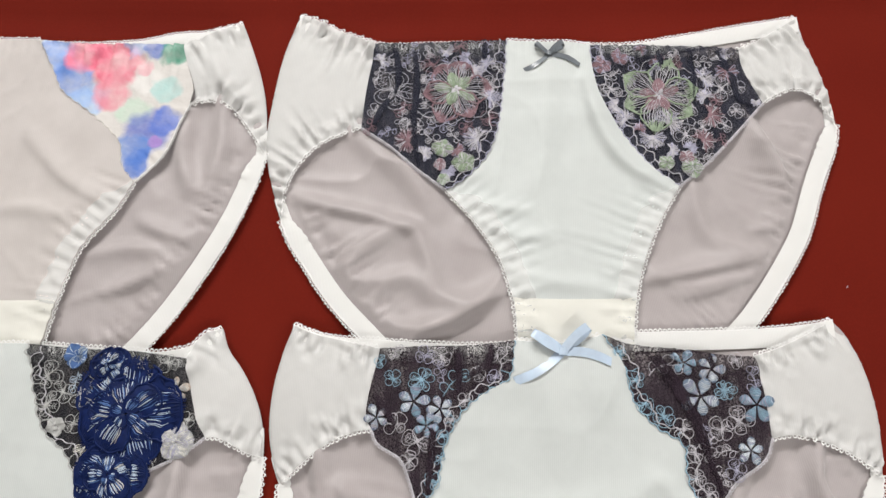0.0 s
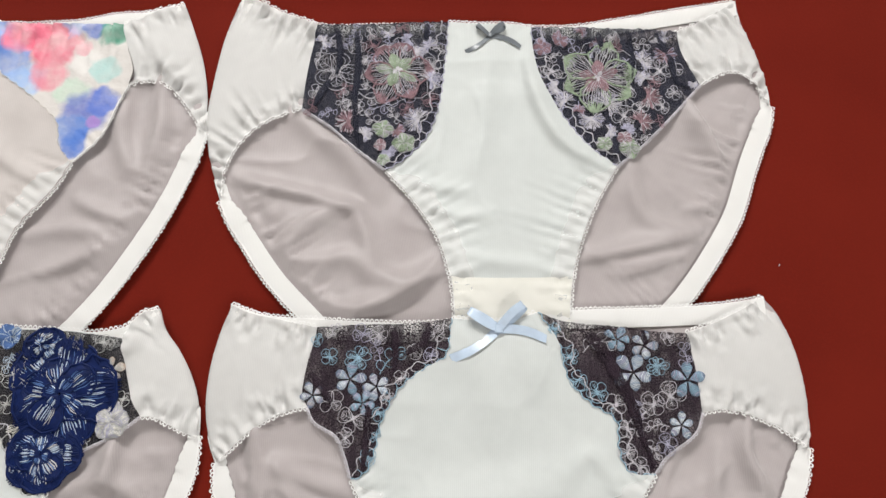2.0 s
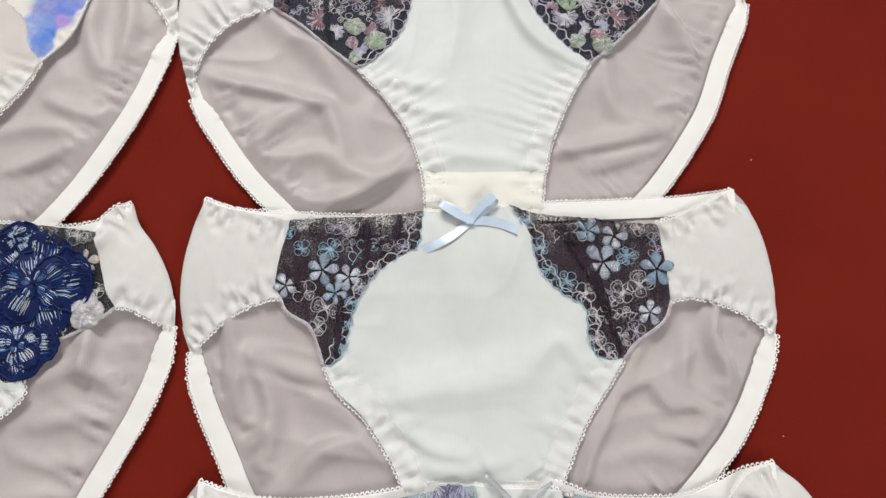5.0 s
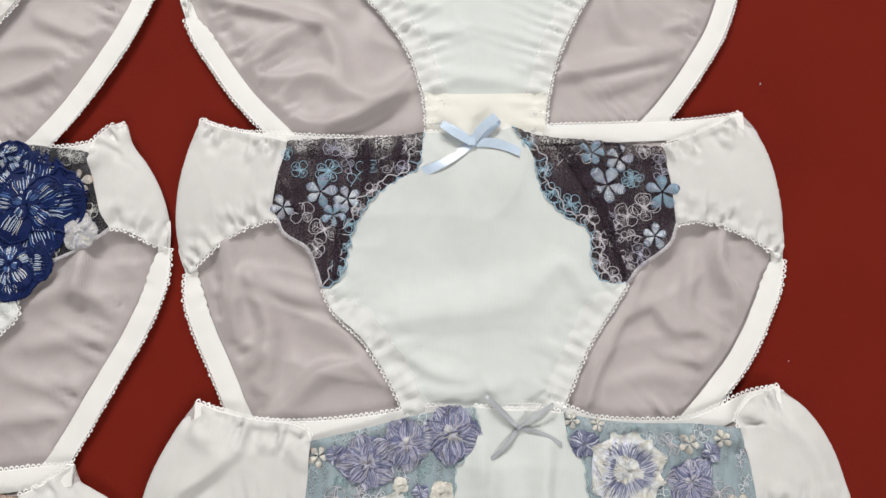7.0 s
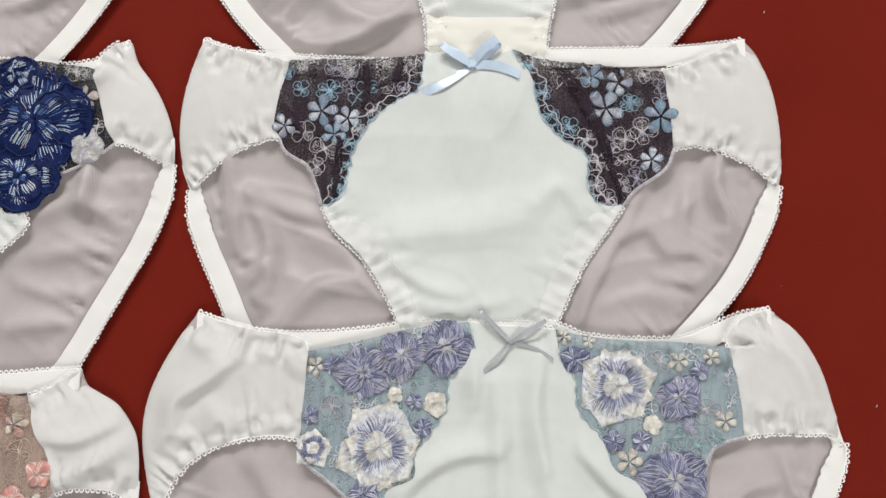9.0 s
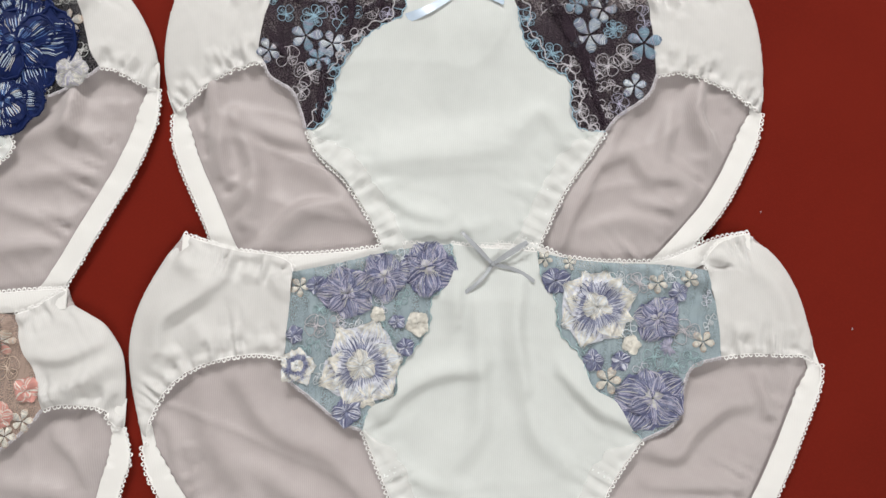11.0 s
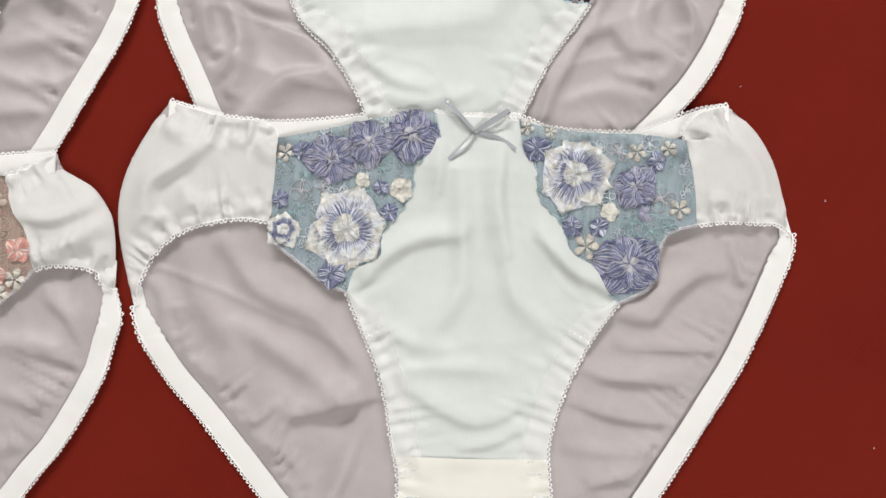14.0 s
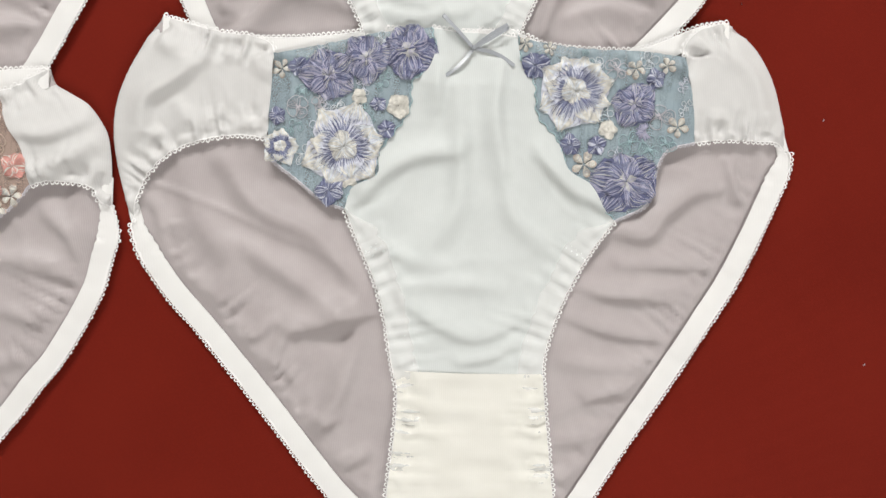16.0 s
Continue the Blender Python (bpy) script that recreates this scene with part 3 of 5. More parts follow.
        return b, [args[0], args[1], "dusk" if args[0] == "lavender" else args[0], "lilac", "silver"]
    # "peony": dark petals with pale strokes
    ring(b, x, y, zf, r * 1.05, 5, turn, 0.52, 1.75, 0.0013, 0, [(9, 0.42, 0.80, (1, 1, 2, 3), 0.0003, 0.5), (8, 0.25, 0.66, (3, 1), 0.0003, 0.55), (22, 0.80, 1.08, 0, 0.0004)], 0, 0.0009)
    ring(b, x, y, zf, r * 0.72, 5, turn + 0.5, 0.46, 1.75, 0.0016, 0, [(8, 0.36, 0.78, (1, 1, 2, 3), 0.0003, 0.5), (14, 0.80, 1.08, 0, 0.0004)], 0, 0.0008, z1=0.0009)
    ring(b, x, y, zf, r * 0.34, 4, turn, 0.46, 1.5, 0.0014, 0, [(5, 0.3, 0.8, (3, 3, 1), 0.0003, 0.5)], 0, 0.0005, z1=0.0020)
    return b, [args[0], args[1], "silver", "blue"]


# ---- the plan of one garment, in centimetres ----
class Plan:
    def __init__(self, key, row, mirror=None):
        self.key, self.row, self.mirror = key, row, mirror
        self.c, self.flowers = {}, {"L": [], "R": []}
        self.folds, self.tucks = [], {"L": [], "R": []}

    def curve(self, name, *points):
        self.c[name] = spline(np.array(points) / 100)

    def flower(self, side, kind, x, y, r, *args):
        self.flowers[side].append((kind, x / 100, y / 100, r / 100, args))

    def fold(self, layer, wide, high, sharp, *points):
        """A crease in the back (b), the front (f) or the sides (s), in millimetres; a sharp one falls off steeply on its right."""
        self.folds.append((layer, wide / 1000, high / 1000, sharp, spline(np.array(points) / 100)))

    def tuck(self, side, *points):
        self.tucks[side].append(spline(np.array(points) / 100))

    def whole(self):
        """Fills in the unseen half of a garment from the seen one."""
        if self.mirror is None:
            return
        cx = self.mirror / 100
        flip = lambda p: p * (-1, 1) + (2 * cx, 0)
        c = self.c
        for k in "slfoibc":
            c[k + "L"] = flip(c[k + "R"])
        c["wA"], c["wB"] = flip(c["wE"])[::-1], flip(c["wD"])[::-1]
        c["wC"] = spline([c["wB"][-1], c["wD"][0]])
        c["bw"] = join(flip(c["bw"])[::-1], c["bw"])
        self.flowers["L"] = [(k, 2 * cx - x, y, r, a) for k, x, y, r, a in self.flowers["R"]]


charcoal = Plan('charcoal', 0)
charcoal.curve('wA', (-17.39, 21.84), (-16.19, 21.35), (-14.58, 20.38), (-13.01, 19.77), (-12.04, 19.42))
charcoal.curve('wB', (-12.04, 19.42), (-8.40, 19.44), (-5.71, 19.64), (-3.22, 19.70))
charcoal.curve('wC', (-3.22, 19.70), (-1.50, 19.58), (0.79, 19.59), (2.39, 19.38))
charcoal.curve('wD', (2.39, 19.38), (5.75, 19.36), (9.17, 19.29), (12.27, 19.14))
charcoal.curve('wE', (12.27, 19.14), (13.39, 19.58), (15.03, 20.57), (16.86, 21.92))
charcoal.curve('bw', (-17.39, 21.84), (-14.59, 20.47), (-11.47, 19.60), (-6.86, 19.72), (-1.11, 19.75), (4.62, 19.70), (7.72, 20.16), (12.41, 21.08), (16.86, 21.92))
charcoal.curve('sL', (-17.39, 21.84), (-17.96, 20.04), (-18.45, 17.85), (-18.77, 15.29), (-18.96, 13.02), (-18.72, 10.62), (-18.11, 8.48), (-17.52, 6.85))
charcoal.curve('sR', (16.86, 21.92), (17.18, 20.05), (17.73, 18.09), (18.12, 16.39), (18.27, 14.93), (18.28, 13.78))
charcoal.curve('lL', (-17.52, 6.85), (-16.88, 5.48), (-15.59, 3.42), (-14.08, 1.38), (-12.29, -0.49), (-10.38, -2.32), (-8.03, -3.93), (-5.08, -5.02))
charcoal.curve('lR', (18.28, 13.78), (17.83, 12.01), (16.56, 9.07), (15.40, 6.12), (14.05, 3.86), (12.54, 1.73), (10.90, -0.18), (8.32, -2.47), (4.67, -4.93))
charcoal.curve('fL', (-17.52, 6.85), (-17.54, 8.49), (-16.94, 10.16), (-15.77, 11.67), (-14.28, 12.65), (-12.72, 13.15))
charcoal.curve('fR', (18.28, 13.78), (17.60, 15.14), (16.69, 16.00), (15.60, 16.21), (14.42, 15.74), (13.49, 15.11))
charcoal.curve('oL', (-12.04, 19.42), (-12.24, 17.68), (-12.53, 15.55), (-12.72, 13.15))
charcoal.curve('oR', (12.27, 19.14), (12.48, 17.63), (12.99, 16.23), (13.49, 15.11))
charcoal.curve('iL', (-3.22, 19.70), (-3.33, 17.74), (-3.51, 15.82), (-3.80, 13.54), (-4.48, 11.44), (-5.72, 9.86), (-7.15, 8.84))
charcoal.curve('iR', (2.39, 19.38), (2.62, 16.50), (3.36, 14.41), (4.52, 12.39), (5.85, 10.61), (7.53, 9.19))
charcoal.curve('bL', (-12.72, 13.15), (-10.84, 11.87), (-8.97, 10.22), (-7.15, 8.84))
charcoal.curve('bR', (13.49, 15.11), (11.51, 12.92), (9.47, 10.84), (7.53, 9.19))
charcoal.curve('cL', (-7.15, 8.84), (-5.44, 6.88), (-3.98, 4.68), (-3.22, 2.53), (-2.91, 0.79), (-2.87, -1.91), (-3.27, -3.88), (-5.08, -5.02))
charcoal.curve('cR', (7.53, 9.19), (6.09, 6.79), (5.03, 4.39), (4.40, 2.25), (4.08, 0.17), (3.98, -1.85), (4.04, -3.81), (4.67, -4.93))
charcoal.flower('L', 'lily', -6.58, 15.88, 1.82, 'mauve', 'green', 'pale')
charcoal.flower('L', 'line', -10.66, 15.85, 1.56, 'pale', 5)
charcoal.flower('L', 'line', -8.73, 16.71, 0.42, 'pale', 5)
charcoal.flower('L', 'fan', -9.67, 12.20, 0.91, 'mauve', 'pale')
charcoal.flower('L', 'fan', -5.24, 12.31, 0.94, 'pale', 'lilac')
charcoal.flower('L', 'rose', -7.40, 11.62, 0.65, 'green', 'pale')
charcoal.flower('L', 'rose', -6.05, 10.64, 0.72, 'green', 'pale')
charcoal.flower('L', 'rose', -7.57, 10.51, 0.42, 'mauve', 'pale')
charcoal.flower('L', 'rose', -7.34, 9.53, 0.42, 'green', 'pale')
charcoal.flower('L', 'fan', -4.37, 15.27, 0.81, 'lilac', 'pale')
charcoal.flower('L', 'line', -10.66, 18.12, 0.58, 'pale', 4)
charcoal.flower('L', 'line', -8.38, 18.57, 0.46, 'pale', 5)
charcoal.flower('L', 'fan', -4.50, 17.81, 0.65, 'lilac', 'pale')
charcoal.flower('L', 'line', -11.84, 14.30, 0.52, 'pale', 4)
charcoal.flower('L', 'line', -9.04, 13.30, 0.46, 'pale', 4)
charcoal.flower('L', 'line', -4.57, 19.03, 0.46, 'lilac', 5)
charcoal.flower('L', 'fan', -8.63, 11.29, 0.58, 'pale', 'lilac')
charcoal.flower('R', 'lily', 6.70, 15.56, 1.89, 'green', 'mauve', 'pale')
charcoal.flower('R', 'rose', 3.14, 17.82, 0.72, 'mauve', 'lilac')
charcoal.flower('R', 'rose', 4.31, 18.39, 0.55, 'mauve', 'lilac')
charcoal.flower('R', 'fan', 9.98, 14.13, 0.91, 'mauve', 'pale')
charcoal.flower('R', 'fan', 9.77, 16.84, 0.84, 'pale', 'lilac')
charcoal.flower('R', 'line', 11.95, 16.22, 0.65, 'pale', 5)
charcoal.flower('R', 'fan', 6.10, 12.52, 0.91, 'pale', 'lilac')
charcoal.flower('R', 'rose', 6.87, 10.74, 0.52, 'green', 'pale')
charcoal.flower('R', 'rose', 8.17, 11.14, 0.49, 'mauve', 'pale')
charcoal.flower('R', 'rose', 8.51, 10.16, 0.72, 'green', 'pale')
charcoal.flower('R', 'fan', 9.37, 12.34, 0.84, 'mauve', 'pale')
charcoal.flower('R', 'line', 7.96, 18.50, 0.49, 'pale', 5)
charcoal.flower('R', 'line', 3.60, 15.95, 0.78, 'pale', 6)
charcoal.flower('R', 'line', 10.80, 18.48, 0.42, 'pale', 4)
charcoal.flower('R', 'line', 11.68, 14.47, 0.55, 'pale', 5)
charcoal.flower('R', 'line', 10.83, 13.44, 0.52, 'pale', 4)
charcoal.flower('R', 'fan', 4.43, 13.81, 0.72, 'pale', 'lilac')
charcoal.tuck('L', (-9.34, 18.91), (-9.17, 15.99), (-9.29, 13.09), (-8.90, 10.30))
charcoal.tuck('L', (-10.60, 18.90), (-10.40, 17.26), (-10.58, 15.56))
charcoal.tuck('L', (-10.94, 15.14), (-11.58, 14.10), (-11.99, 13.28))
charcoal.tuck('R', (8.95, 19.03), (9.09, 17.61), (9.02, 15.28))
charcoal.tuck('R', (10.84, 18.91), (11.60, 17.20), (11.96, 15.30), (12.84, 14.89))
charcoal.tuck('R', (7.05, 19.02), (7.07, 17.81))
charcoal.tuck('L', (-4.57, 19.25), (-4.65, 18.16))
charcoal.fold('b', 6, 3.2, True, (-9.44, -0.47), (-6.41, 0.65), (-3.38, 2.77))
charcoal.fold('b', 5, 2.0, True, (-16.47, 8.13), (-14.30, 7.61), (-11.42, 6.95), (-9.56, 6.29))
charcoal.fold('b', 6, 1.8, False, (-13.71, 3.41), (-12.39, 4.87), (-11.03, 5.91), (-9.28, 6.30), (-8.47, 4.90), (-7.80, 2.74), (-6.69, 1.69))
charcoal.fold('b', 6, 1.6, False, (-13.32, 2.63), (-11.26, 2.86), (-9.19, 3.09), (-7.79, 1.86), (-6.07, 1.69))
charcoal.fold('b', 8, 2.0, False, (-13.13, 12.76), (-11.22, 11.17), (-9.36, 9.61), (-8.06, 7.51))
charcoal.fold('b', 5, 1.5, False, (-12.56, 1.30), (-11.17, 0.61), (-9.78, -0.41))
charcoal.fold('b', 6, 2.6, True, (5.00, 3.12), (8.16, 3.72), (12.09, 4.61))
charcoal.fold('b', 6, 1.6, True, (7.34, 2.14), (9.45, 2.69), (11.61, 3.42))
charcoal.fold('b', 6, 3.0, True, (14.22, 9.91), (13.90, 10.85), (13.10, 12.76), (12.42, 14.60))
charcoal.fold('b', 6, 1.6, False, (8.58, 10.34), (8.66, 7.26), (9.41, 5.77), (11.42, 4.86))
charcoal.fold('b', 4, 1.2, False, (11.94, 6.35), (13.77, 6.84))
charcoal.fold('f', 6, 2.0, True, (1.97, 16.82), (2.57, 13.70), (4.07, 10.89), (6.66, 8.96))
charcoal.fold('f', 4, 1.0, False, (-5.21, 7.83), (-2.18, 7.48))
charcoal.fold('f', 4, 1.0, True, (-4.33, 6.22), (-2.22, 5.68), (-0.81, 5.77))
charcoal.fold('f', 5, 1.0, False, (-2.96, 3.49), (-0.21, 2.80), (2.55, 2.64))
charcoal.fold('f', 4, 1.0, True, (2.93, 3.35), (4.89, 4.09))
charcoal.fold('f', 8, 1.0, False, (-0.47, 17.23), (-0.81, 11.85), (-1.43, 9.09))
plum = Plan('plum', 1)
plum.curve('wA', (-16.19, 0.12), (-14.83, -0.50), (-13.16, -0.88), (-10.93, -1.32))
plum.curve('wB', (-10.93, -1.32), (-8.20, -1.16), (-5.56, -1.08), (-3.08, -0.78))
plum.curve('wC', (-3.08, -0.78), (-1.58, -0.88), (0.41, -0.86), (2.08, -0.39))
plum.curve('wD', (2.08, -0.39), (3.73, -0.95), (6.72, -1.21), (8.71, -1.48), (10.77, -1.61))
plum.curve('wE', (10.77, -1.61), (12.24, -1.11), (13.97, -0.32), (15.91, 0.70))
plum.curve('bw', (-16.19, 0.12), (-14.16, -0.57), (-10.85, -0.79), (-8.21, -0.95), (-4.90, -1.00), (-1.58, -0.77), (1.75, -0.32), (5.09, -0.16), (9.12, -0.03), (12.15, 0.13), (14.53, 0.40), (15.91, 0.70))
plum.curve('sL', (-16.19, 0.12), (-16.73, -1.63), (-17.16, -3.80), (-17.24, -5.83), (-16.96, -7.48), (-16.41, -8.95))
plum.curve('sR', (15.91, 0.70), (16.75, -0.48), (17.48, -2.82), (17.79, -5.16), (17.76, -6.84), (17.58, -8.11))
plum.curve('lL', (-16.41, -8.95), (-16.27, -10.55), (-15.68, -12.29), (-14.89, -13.91), (-14.18, -15.38), (-13.48, -16.89), (-12.38, -18.67), (-10.02, -20.85), (-6.10, -22.29))
plum.curve('lR', (17.58, -8.11), (17.16, -9.81), (16.26, -11.90), (15.00, -14.01), (13.78, -15.50), (12.25, -17.17), (9.95, -19.41), (7.42, -21.16), (4.66, -22.30))
plum.curve('fL', (-16.41, -8.95), (-15.58, -8.13), (-14.43, -7.14), (-13.19, -6.37), (-11.99, -5.97), (-11.29, -5.86))
plum.curve('fR', (17.58, -8.11), (15.92, -7.02), (14.34, -6.32), (12.73, -5.96), (11.35, -6.13))
plum.curve('oL', (-10.93, -1.32), (-11.23, -2.74), (-11.55, -4.28), (-11.60, -5.30), (-11.29, -5.86))
plum.curve('oR', (10.77, -1.61), (11.10, -3.31), (11.27, -4.85), (11.35, -6.13))
plum.curve('iL', (-3.08, -0.78), (-3.17, -2.00), (-3.49, -3.04), (-4.86, -3.81), (-6.14, -4.93), (-7.08, -6.68), (-7.45, -8.43), (-7.96, -9.50), (-8.68, -9.83))
plum.curve('iR', (2.08, -0.39), (3.21, -2.14), (3.71, -4.21), (4.91, -5.62), (6.34, -6.56), (6.44, -8.05), (6.78, -9.19), (7.50, -9.58), (8.40, -9.51))
plum.curve('bL', (-11.29, -5.86), (-10.87, -6.70), (-9.62, -7.48), (-9.07, -8.60), (-8.68, -9.83))
plum.curve('bR', (11.35, -6.13), (10.89, -7.27), (9.67, -8.20), (8.99, -8.70), (8.40, -9.51))
plum.curve('cL', (-8.68, -9.83), (-7.91, -11.23), (-6.46, -12.58), (-5.34, -14.14), (-4.55, -15.52), (-4.01, -17.03), (-3.90, -19.11), (-4.63, -21.15), (-6.10, -22.29))
plum.curve('cR', (8.40, -9.51), (7.34, -11.13), (6.19, -12.78), (5.41, -14.28), (4.73, -15.81), (4.29, -17.03), (4.01, -19.11), (4.10, -21.15), (4.66, -22.30))
plum.flower('L', 'daisy', -8.92, -4.34, 0.98, 'snow', 'sky')
plum.flower('L', 'daisy', -7.38, -4.74, 0.84, 'snow', 'snow')
plum.flower('L', 'daisy', -8.17, -5.68, 0.78, 'sky', 'sky')
plum.flower('L', 'line', -8.47, -3.07, 0.72, 'sky', 7)
plum.flower('L', 'daisy', -11.22, -5.29, 0.78, 'snow', 'pale')
plum.flower('L', 'line', -8.69, -6.55, 0.78, 'pale', 4)
plum.flower('L', 'line', -10.11, -3.08, 0.52, 'sky', 4)
plum.flower('L', 'line', -7.29, -1.78, 0.65, 'pale', 5)
plum.flower('L', 'line', -10.87, -2.05, 0.39, 'sky', 4)
plum.flower('L', 'line', -5.20, -2.71, 0.49, 'pale', 4)
plum.flower('L', 'line', -9.13, -7.61, 0.52, 'pale', 4)
plum.flower('L', 'line', -5.18, -4.25, 0.46, 'pale', 4)
plum.flower('L', 'line', -6.29, -5.78, 0.46, 'pale', 4)
plum.flower('L', 'line', -7.82, -8.92, 0.49, 'sky', 4)
plum.flower('L', 'line', -4.06, -1.66, 0.52, 'pale', 4)
plum.flower('L', 'line', -7.00, -7.11, 0.39, 'sky', 4)
plum.flower('L', 'line', -4.22, -2.94, 0.46, 'lilac', 4)
plum.flower('R', 'daisy', 7.47, -3.91, 1.17, 'snow', 'snow')
plum.flower('R', 'daisy', 8.20, -2.32, 0.88, 'snow', 'pale')
plum.flower('R', 'daisy', 6.69, -1.98, 0.84, 'sky', 'sky')
plum.flower('R', 'line', 8.87, -3.56, 0.65, 'sky', 8)
plum.flower('R', 'daisy', 10.61, -4.34, 1.04, 'sky', 'sky')
plum.flower('R', 'line', 9.57, -5.26, 0.84, 'pale', 4)
plum.flower('R', 'daisy', 10.07, -6.87, 0.81, 'snow', 'snow')
plum.flower('R', 'line', 8.56, -5.71, 0.72, 'pale', 4)
plum.flower('R', 'line', 9.87, -1.68, 0.52, 'pale', 4)
plum.flower('R', 'line', 3.84, -3.00, 0.49, 'sky', 5)
plum.flower('R', 'line', 4.13, -4.37, 0.58, 'sky', 4)
plum.flower('R', 'line', 5.32, -5.05, 0.65, 'sky', 5)
plum.flower('R', 'line', 6.38, -5.72, 0.58, 'pale', 4)
plum.flower('R', 'line', 6.97, -7.05, 0.52, 'pale', 4)
plum.flower('R', 'line', 6.91, -8.38, 0.65, 'pale', 5)
plum.flower('R', 'line', 7.52, -9.26, 0.58, 'pale', 4)
plum.flower('R', 'line', 2.73, -1.16, 0.39, 'sky', 4)
plum.flower('R', 'line', 9.20, -7.94, 0.58, 'lilac', 4)
plum.tuck('L', (-6.48, -1.33), (-6.35, -2.89), (-6.55, -4.26))
plum.tuck('L', (-7.87, -5.78), (-7.89, -7.61), (-8.03, -9.24))
plum.tuck('L', (-11.21, -3.94), (-10.35, -5.12), (-9.85, -5.62))
plum.tuck('L', (-4.40, -1.07), (-4.72, -2.19), (-5.86, -2.95))
plum.tuck('R', (4.55, -1.36), (6.29, -3.85), (7.33, -6.22), (8.05, -8.21), (8.39, -9.25))
plum.tuck('R', (5.12, -1.50), (6.92, -4.53), (7.79, -6.88))
plum.tuck('R', (8.04, -1.48), (8.26, -2.46))
plum.tuck('L', (-9.51, -1.52), (-9.61, -2.39))
plum.fold('b', 5, 3.4, True, (-14.32, -7.35), (-14.06, -9.57), (-13.75, -12.12))
plum.fold('b', 6, 2.4, False, (-13.07, -9.08), (-12.03, -10.84), (-11.47, -12.74), (-11.82, -15.22))
plum.fold('b', 6, 1.8, True, (-12.75, -9.24), (-10.48, -10.20), (-8.41, -10.64))
plum.fold('b', 6, 2.4, True, (-6.29, -13.98), (-8.76, -14.45), (-11.28, -16.88))
plum.fold('b', 4, 1.6, True, (-13.25, -14.36), (-12.49, -14.17), (-11.85, -13.21))
plum.fold('b', 6, 1.5, False, (-9.16, -11.79), (-7.25, -12.73), (-4.71, -15.21))
plum.fold('b', 6, 2.2, True, (6.09, -15.81), (6.70, -13.96), (8.09, -11.18), (9.75, -8.44))
plum.fold('b', 5, 3.2, True, (15.35, -11.16), (14.43, -9.80), (13.82, -8.16), (14.18, -6.43))
plum.fold('b', 6, 2.0, True, (8.57, -11.27), (9.87, -10.85), (10.90, -12.13), (12.65, -12.25), (13.94, -13.95))
plum.fold('b', 5, 1.8, False, (12.36, -8.17), (11.61, -11.10))
plum.fold('b', 4, 1.4, True, (10.34, -13.64), (12.21, -13.95), (13.77, -14.10))
plum.fold('b', 5, 1.2, False, (7.42, -15.20), (9.65, -14.58), (11.81, -15.19))
plum.fold('b', 4, 1.2, False, (14.02, -10.94), (15.22, -11.89))
plum.fold('f', 12, 1.8, True, (-6.17, -11.85), (-2.87, -11.39), (-0.02, -11.13), (2.86, -10.42))
plum.fold('f', 5, 1.4, True, (-4.42, -13.35), (-2.54, -14.50), (-0.83, -14.81))
plum.fold('f', 6, 1.2, False, (3.52, -9.51), (4.83, -8.59), (6.38, -10.15))
plum.fold('f', 5, 1.0, True, (-3.47, -15.45), (-0.68, -15.66), (1.50, -15.20))
plum.fold('f', 10, 1.0, False, (-0.92, -2.47), (-0.78, -5.22), (-1.11, -7.56))
plum.fold('f', 8, 0.8, False, (1.72, -2.46), (1.84, -4.86))
lavender = Plan('lavender', 2)
lavender.curve('wA', (-15.32, -16.00), (-13.96, -16.48), (-12.02, -16.95), (-10.26, -17.15), (-9.29, -17.48), (-9.01, -18.03))
lavender.curve('wB', (-9.01, -18.03), (-6.26, -17.43), (-3.41, -16.72), (-0.38, -16.31))
lavender.curve('wC', (-0.38, -16.31), (1.07, -16.49), (2.99, -16.53), (4.44, -16.65))
lavender.curve('wD', (4.44, -16.65), (6.22, -16.99), (8.47, -17.19), (11.37, -17.23), (13.88, -17.49))
lavender.curve('wE', (13.88, -17.49), (13.89, -16.77), (14.61, -15.96), (15.58, -15.57), (16.49, -15.31))
lavender.curve('bw', (-15.32, -16.00), (-13.96, -16.48), (-11.70, -17.00), (-8.83, -17.05), (-6.29, -16.84), (-4.06, -16.51), (-1.19, -16.17), (1.70, -16.15), (4.44, -16.33), (6.22, -16.93), (9.11, -17.10), (11.37, -17.00), (12.99, -16.40), (14.61, -15.69), (16.49, -15.31))
lavender.curve('sL', (-15.32, -16.00), (-16.20, -17.27), (-17.13, -18.97), (-17.78, -20.69), (-18.00, -22.51), (-17.74, -24.49), (-17.20, -26.19), (-16.80, -27.58))
lavender.curve('sR', (16.49, -15.31), (18.16, -16.84), (19.16, -18.67), (19.71, -20.59), (19.94, -21.71), (20.18, -22.51))
lavender.curve('lR', (20.18, -22.51), (20.14, -23.49), (19.37, -25.61), (18.43, -27.72), (17.15, -30.25), (15.58, -32.74), (14.02, -35.16), (12.47, -37.47), (10.93, -39.74), (9.54, -41.93), (8.47, -43.46), (7.07, -44.57))
lavender.curve('lL', (-16.80, -27.58), (-16.37, -29.02), (-15.44, -30.56), (-14.47, -31.82), (-12.85, -33.56), (-11.23, -35.45), (-9.60, -37.35), (-7.98, -39.34), (-6.36, -41.32), (-5.06, -42.79), (-3.78, -43.85), (-1.88, -44.74))
lavender.curve('fL', (-16.80, -27.58), (-16.52, -26.11), (-15.63, -24.46), (-14.19, -23.32), (-12.35, -22.73), (-10.78, -22.53), (-9.30, -22.68))
lavender.curve('fR', (20.18, -22.51), (19.36, -22.02), (17.92, -21.99), (16.16, -21.98), (14.56, -22.18))
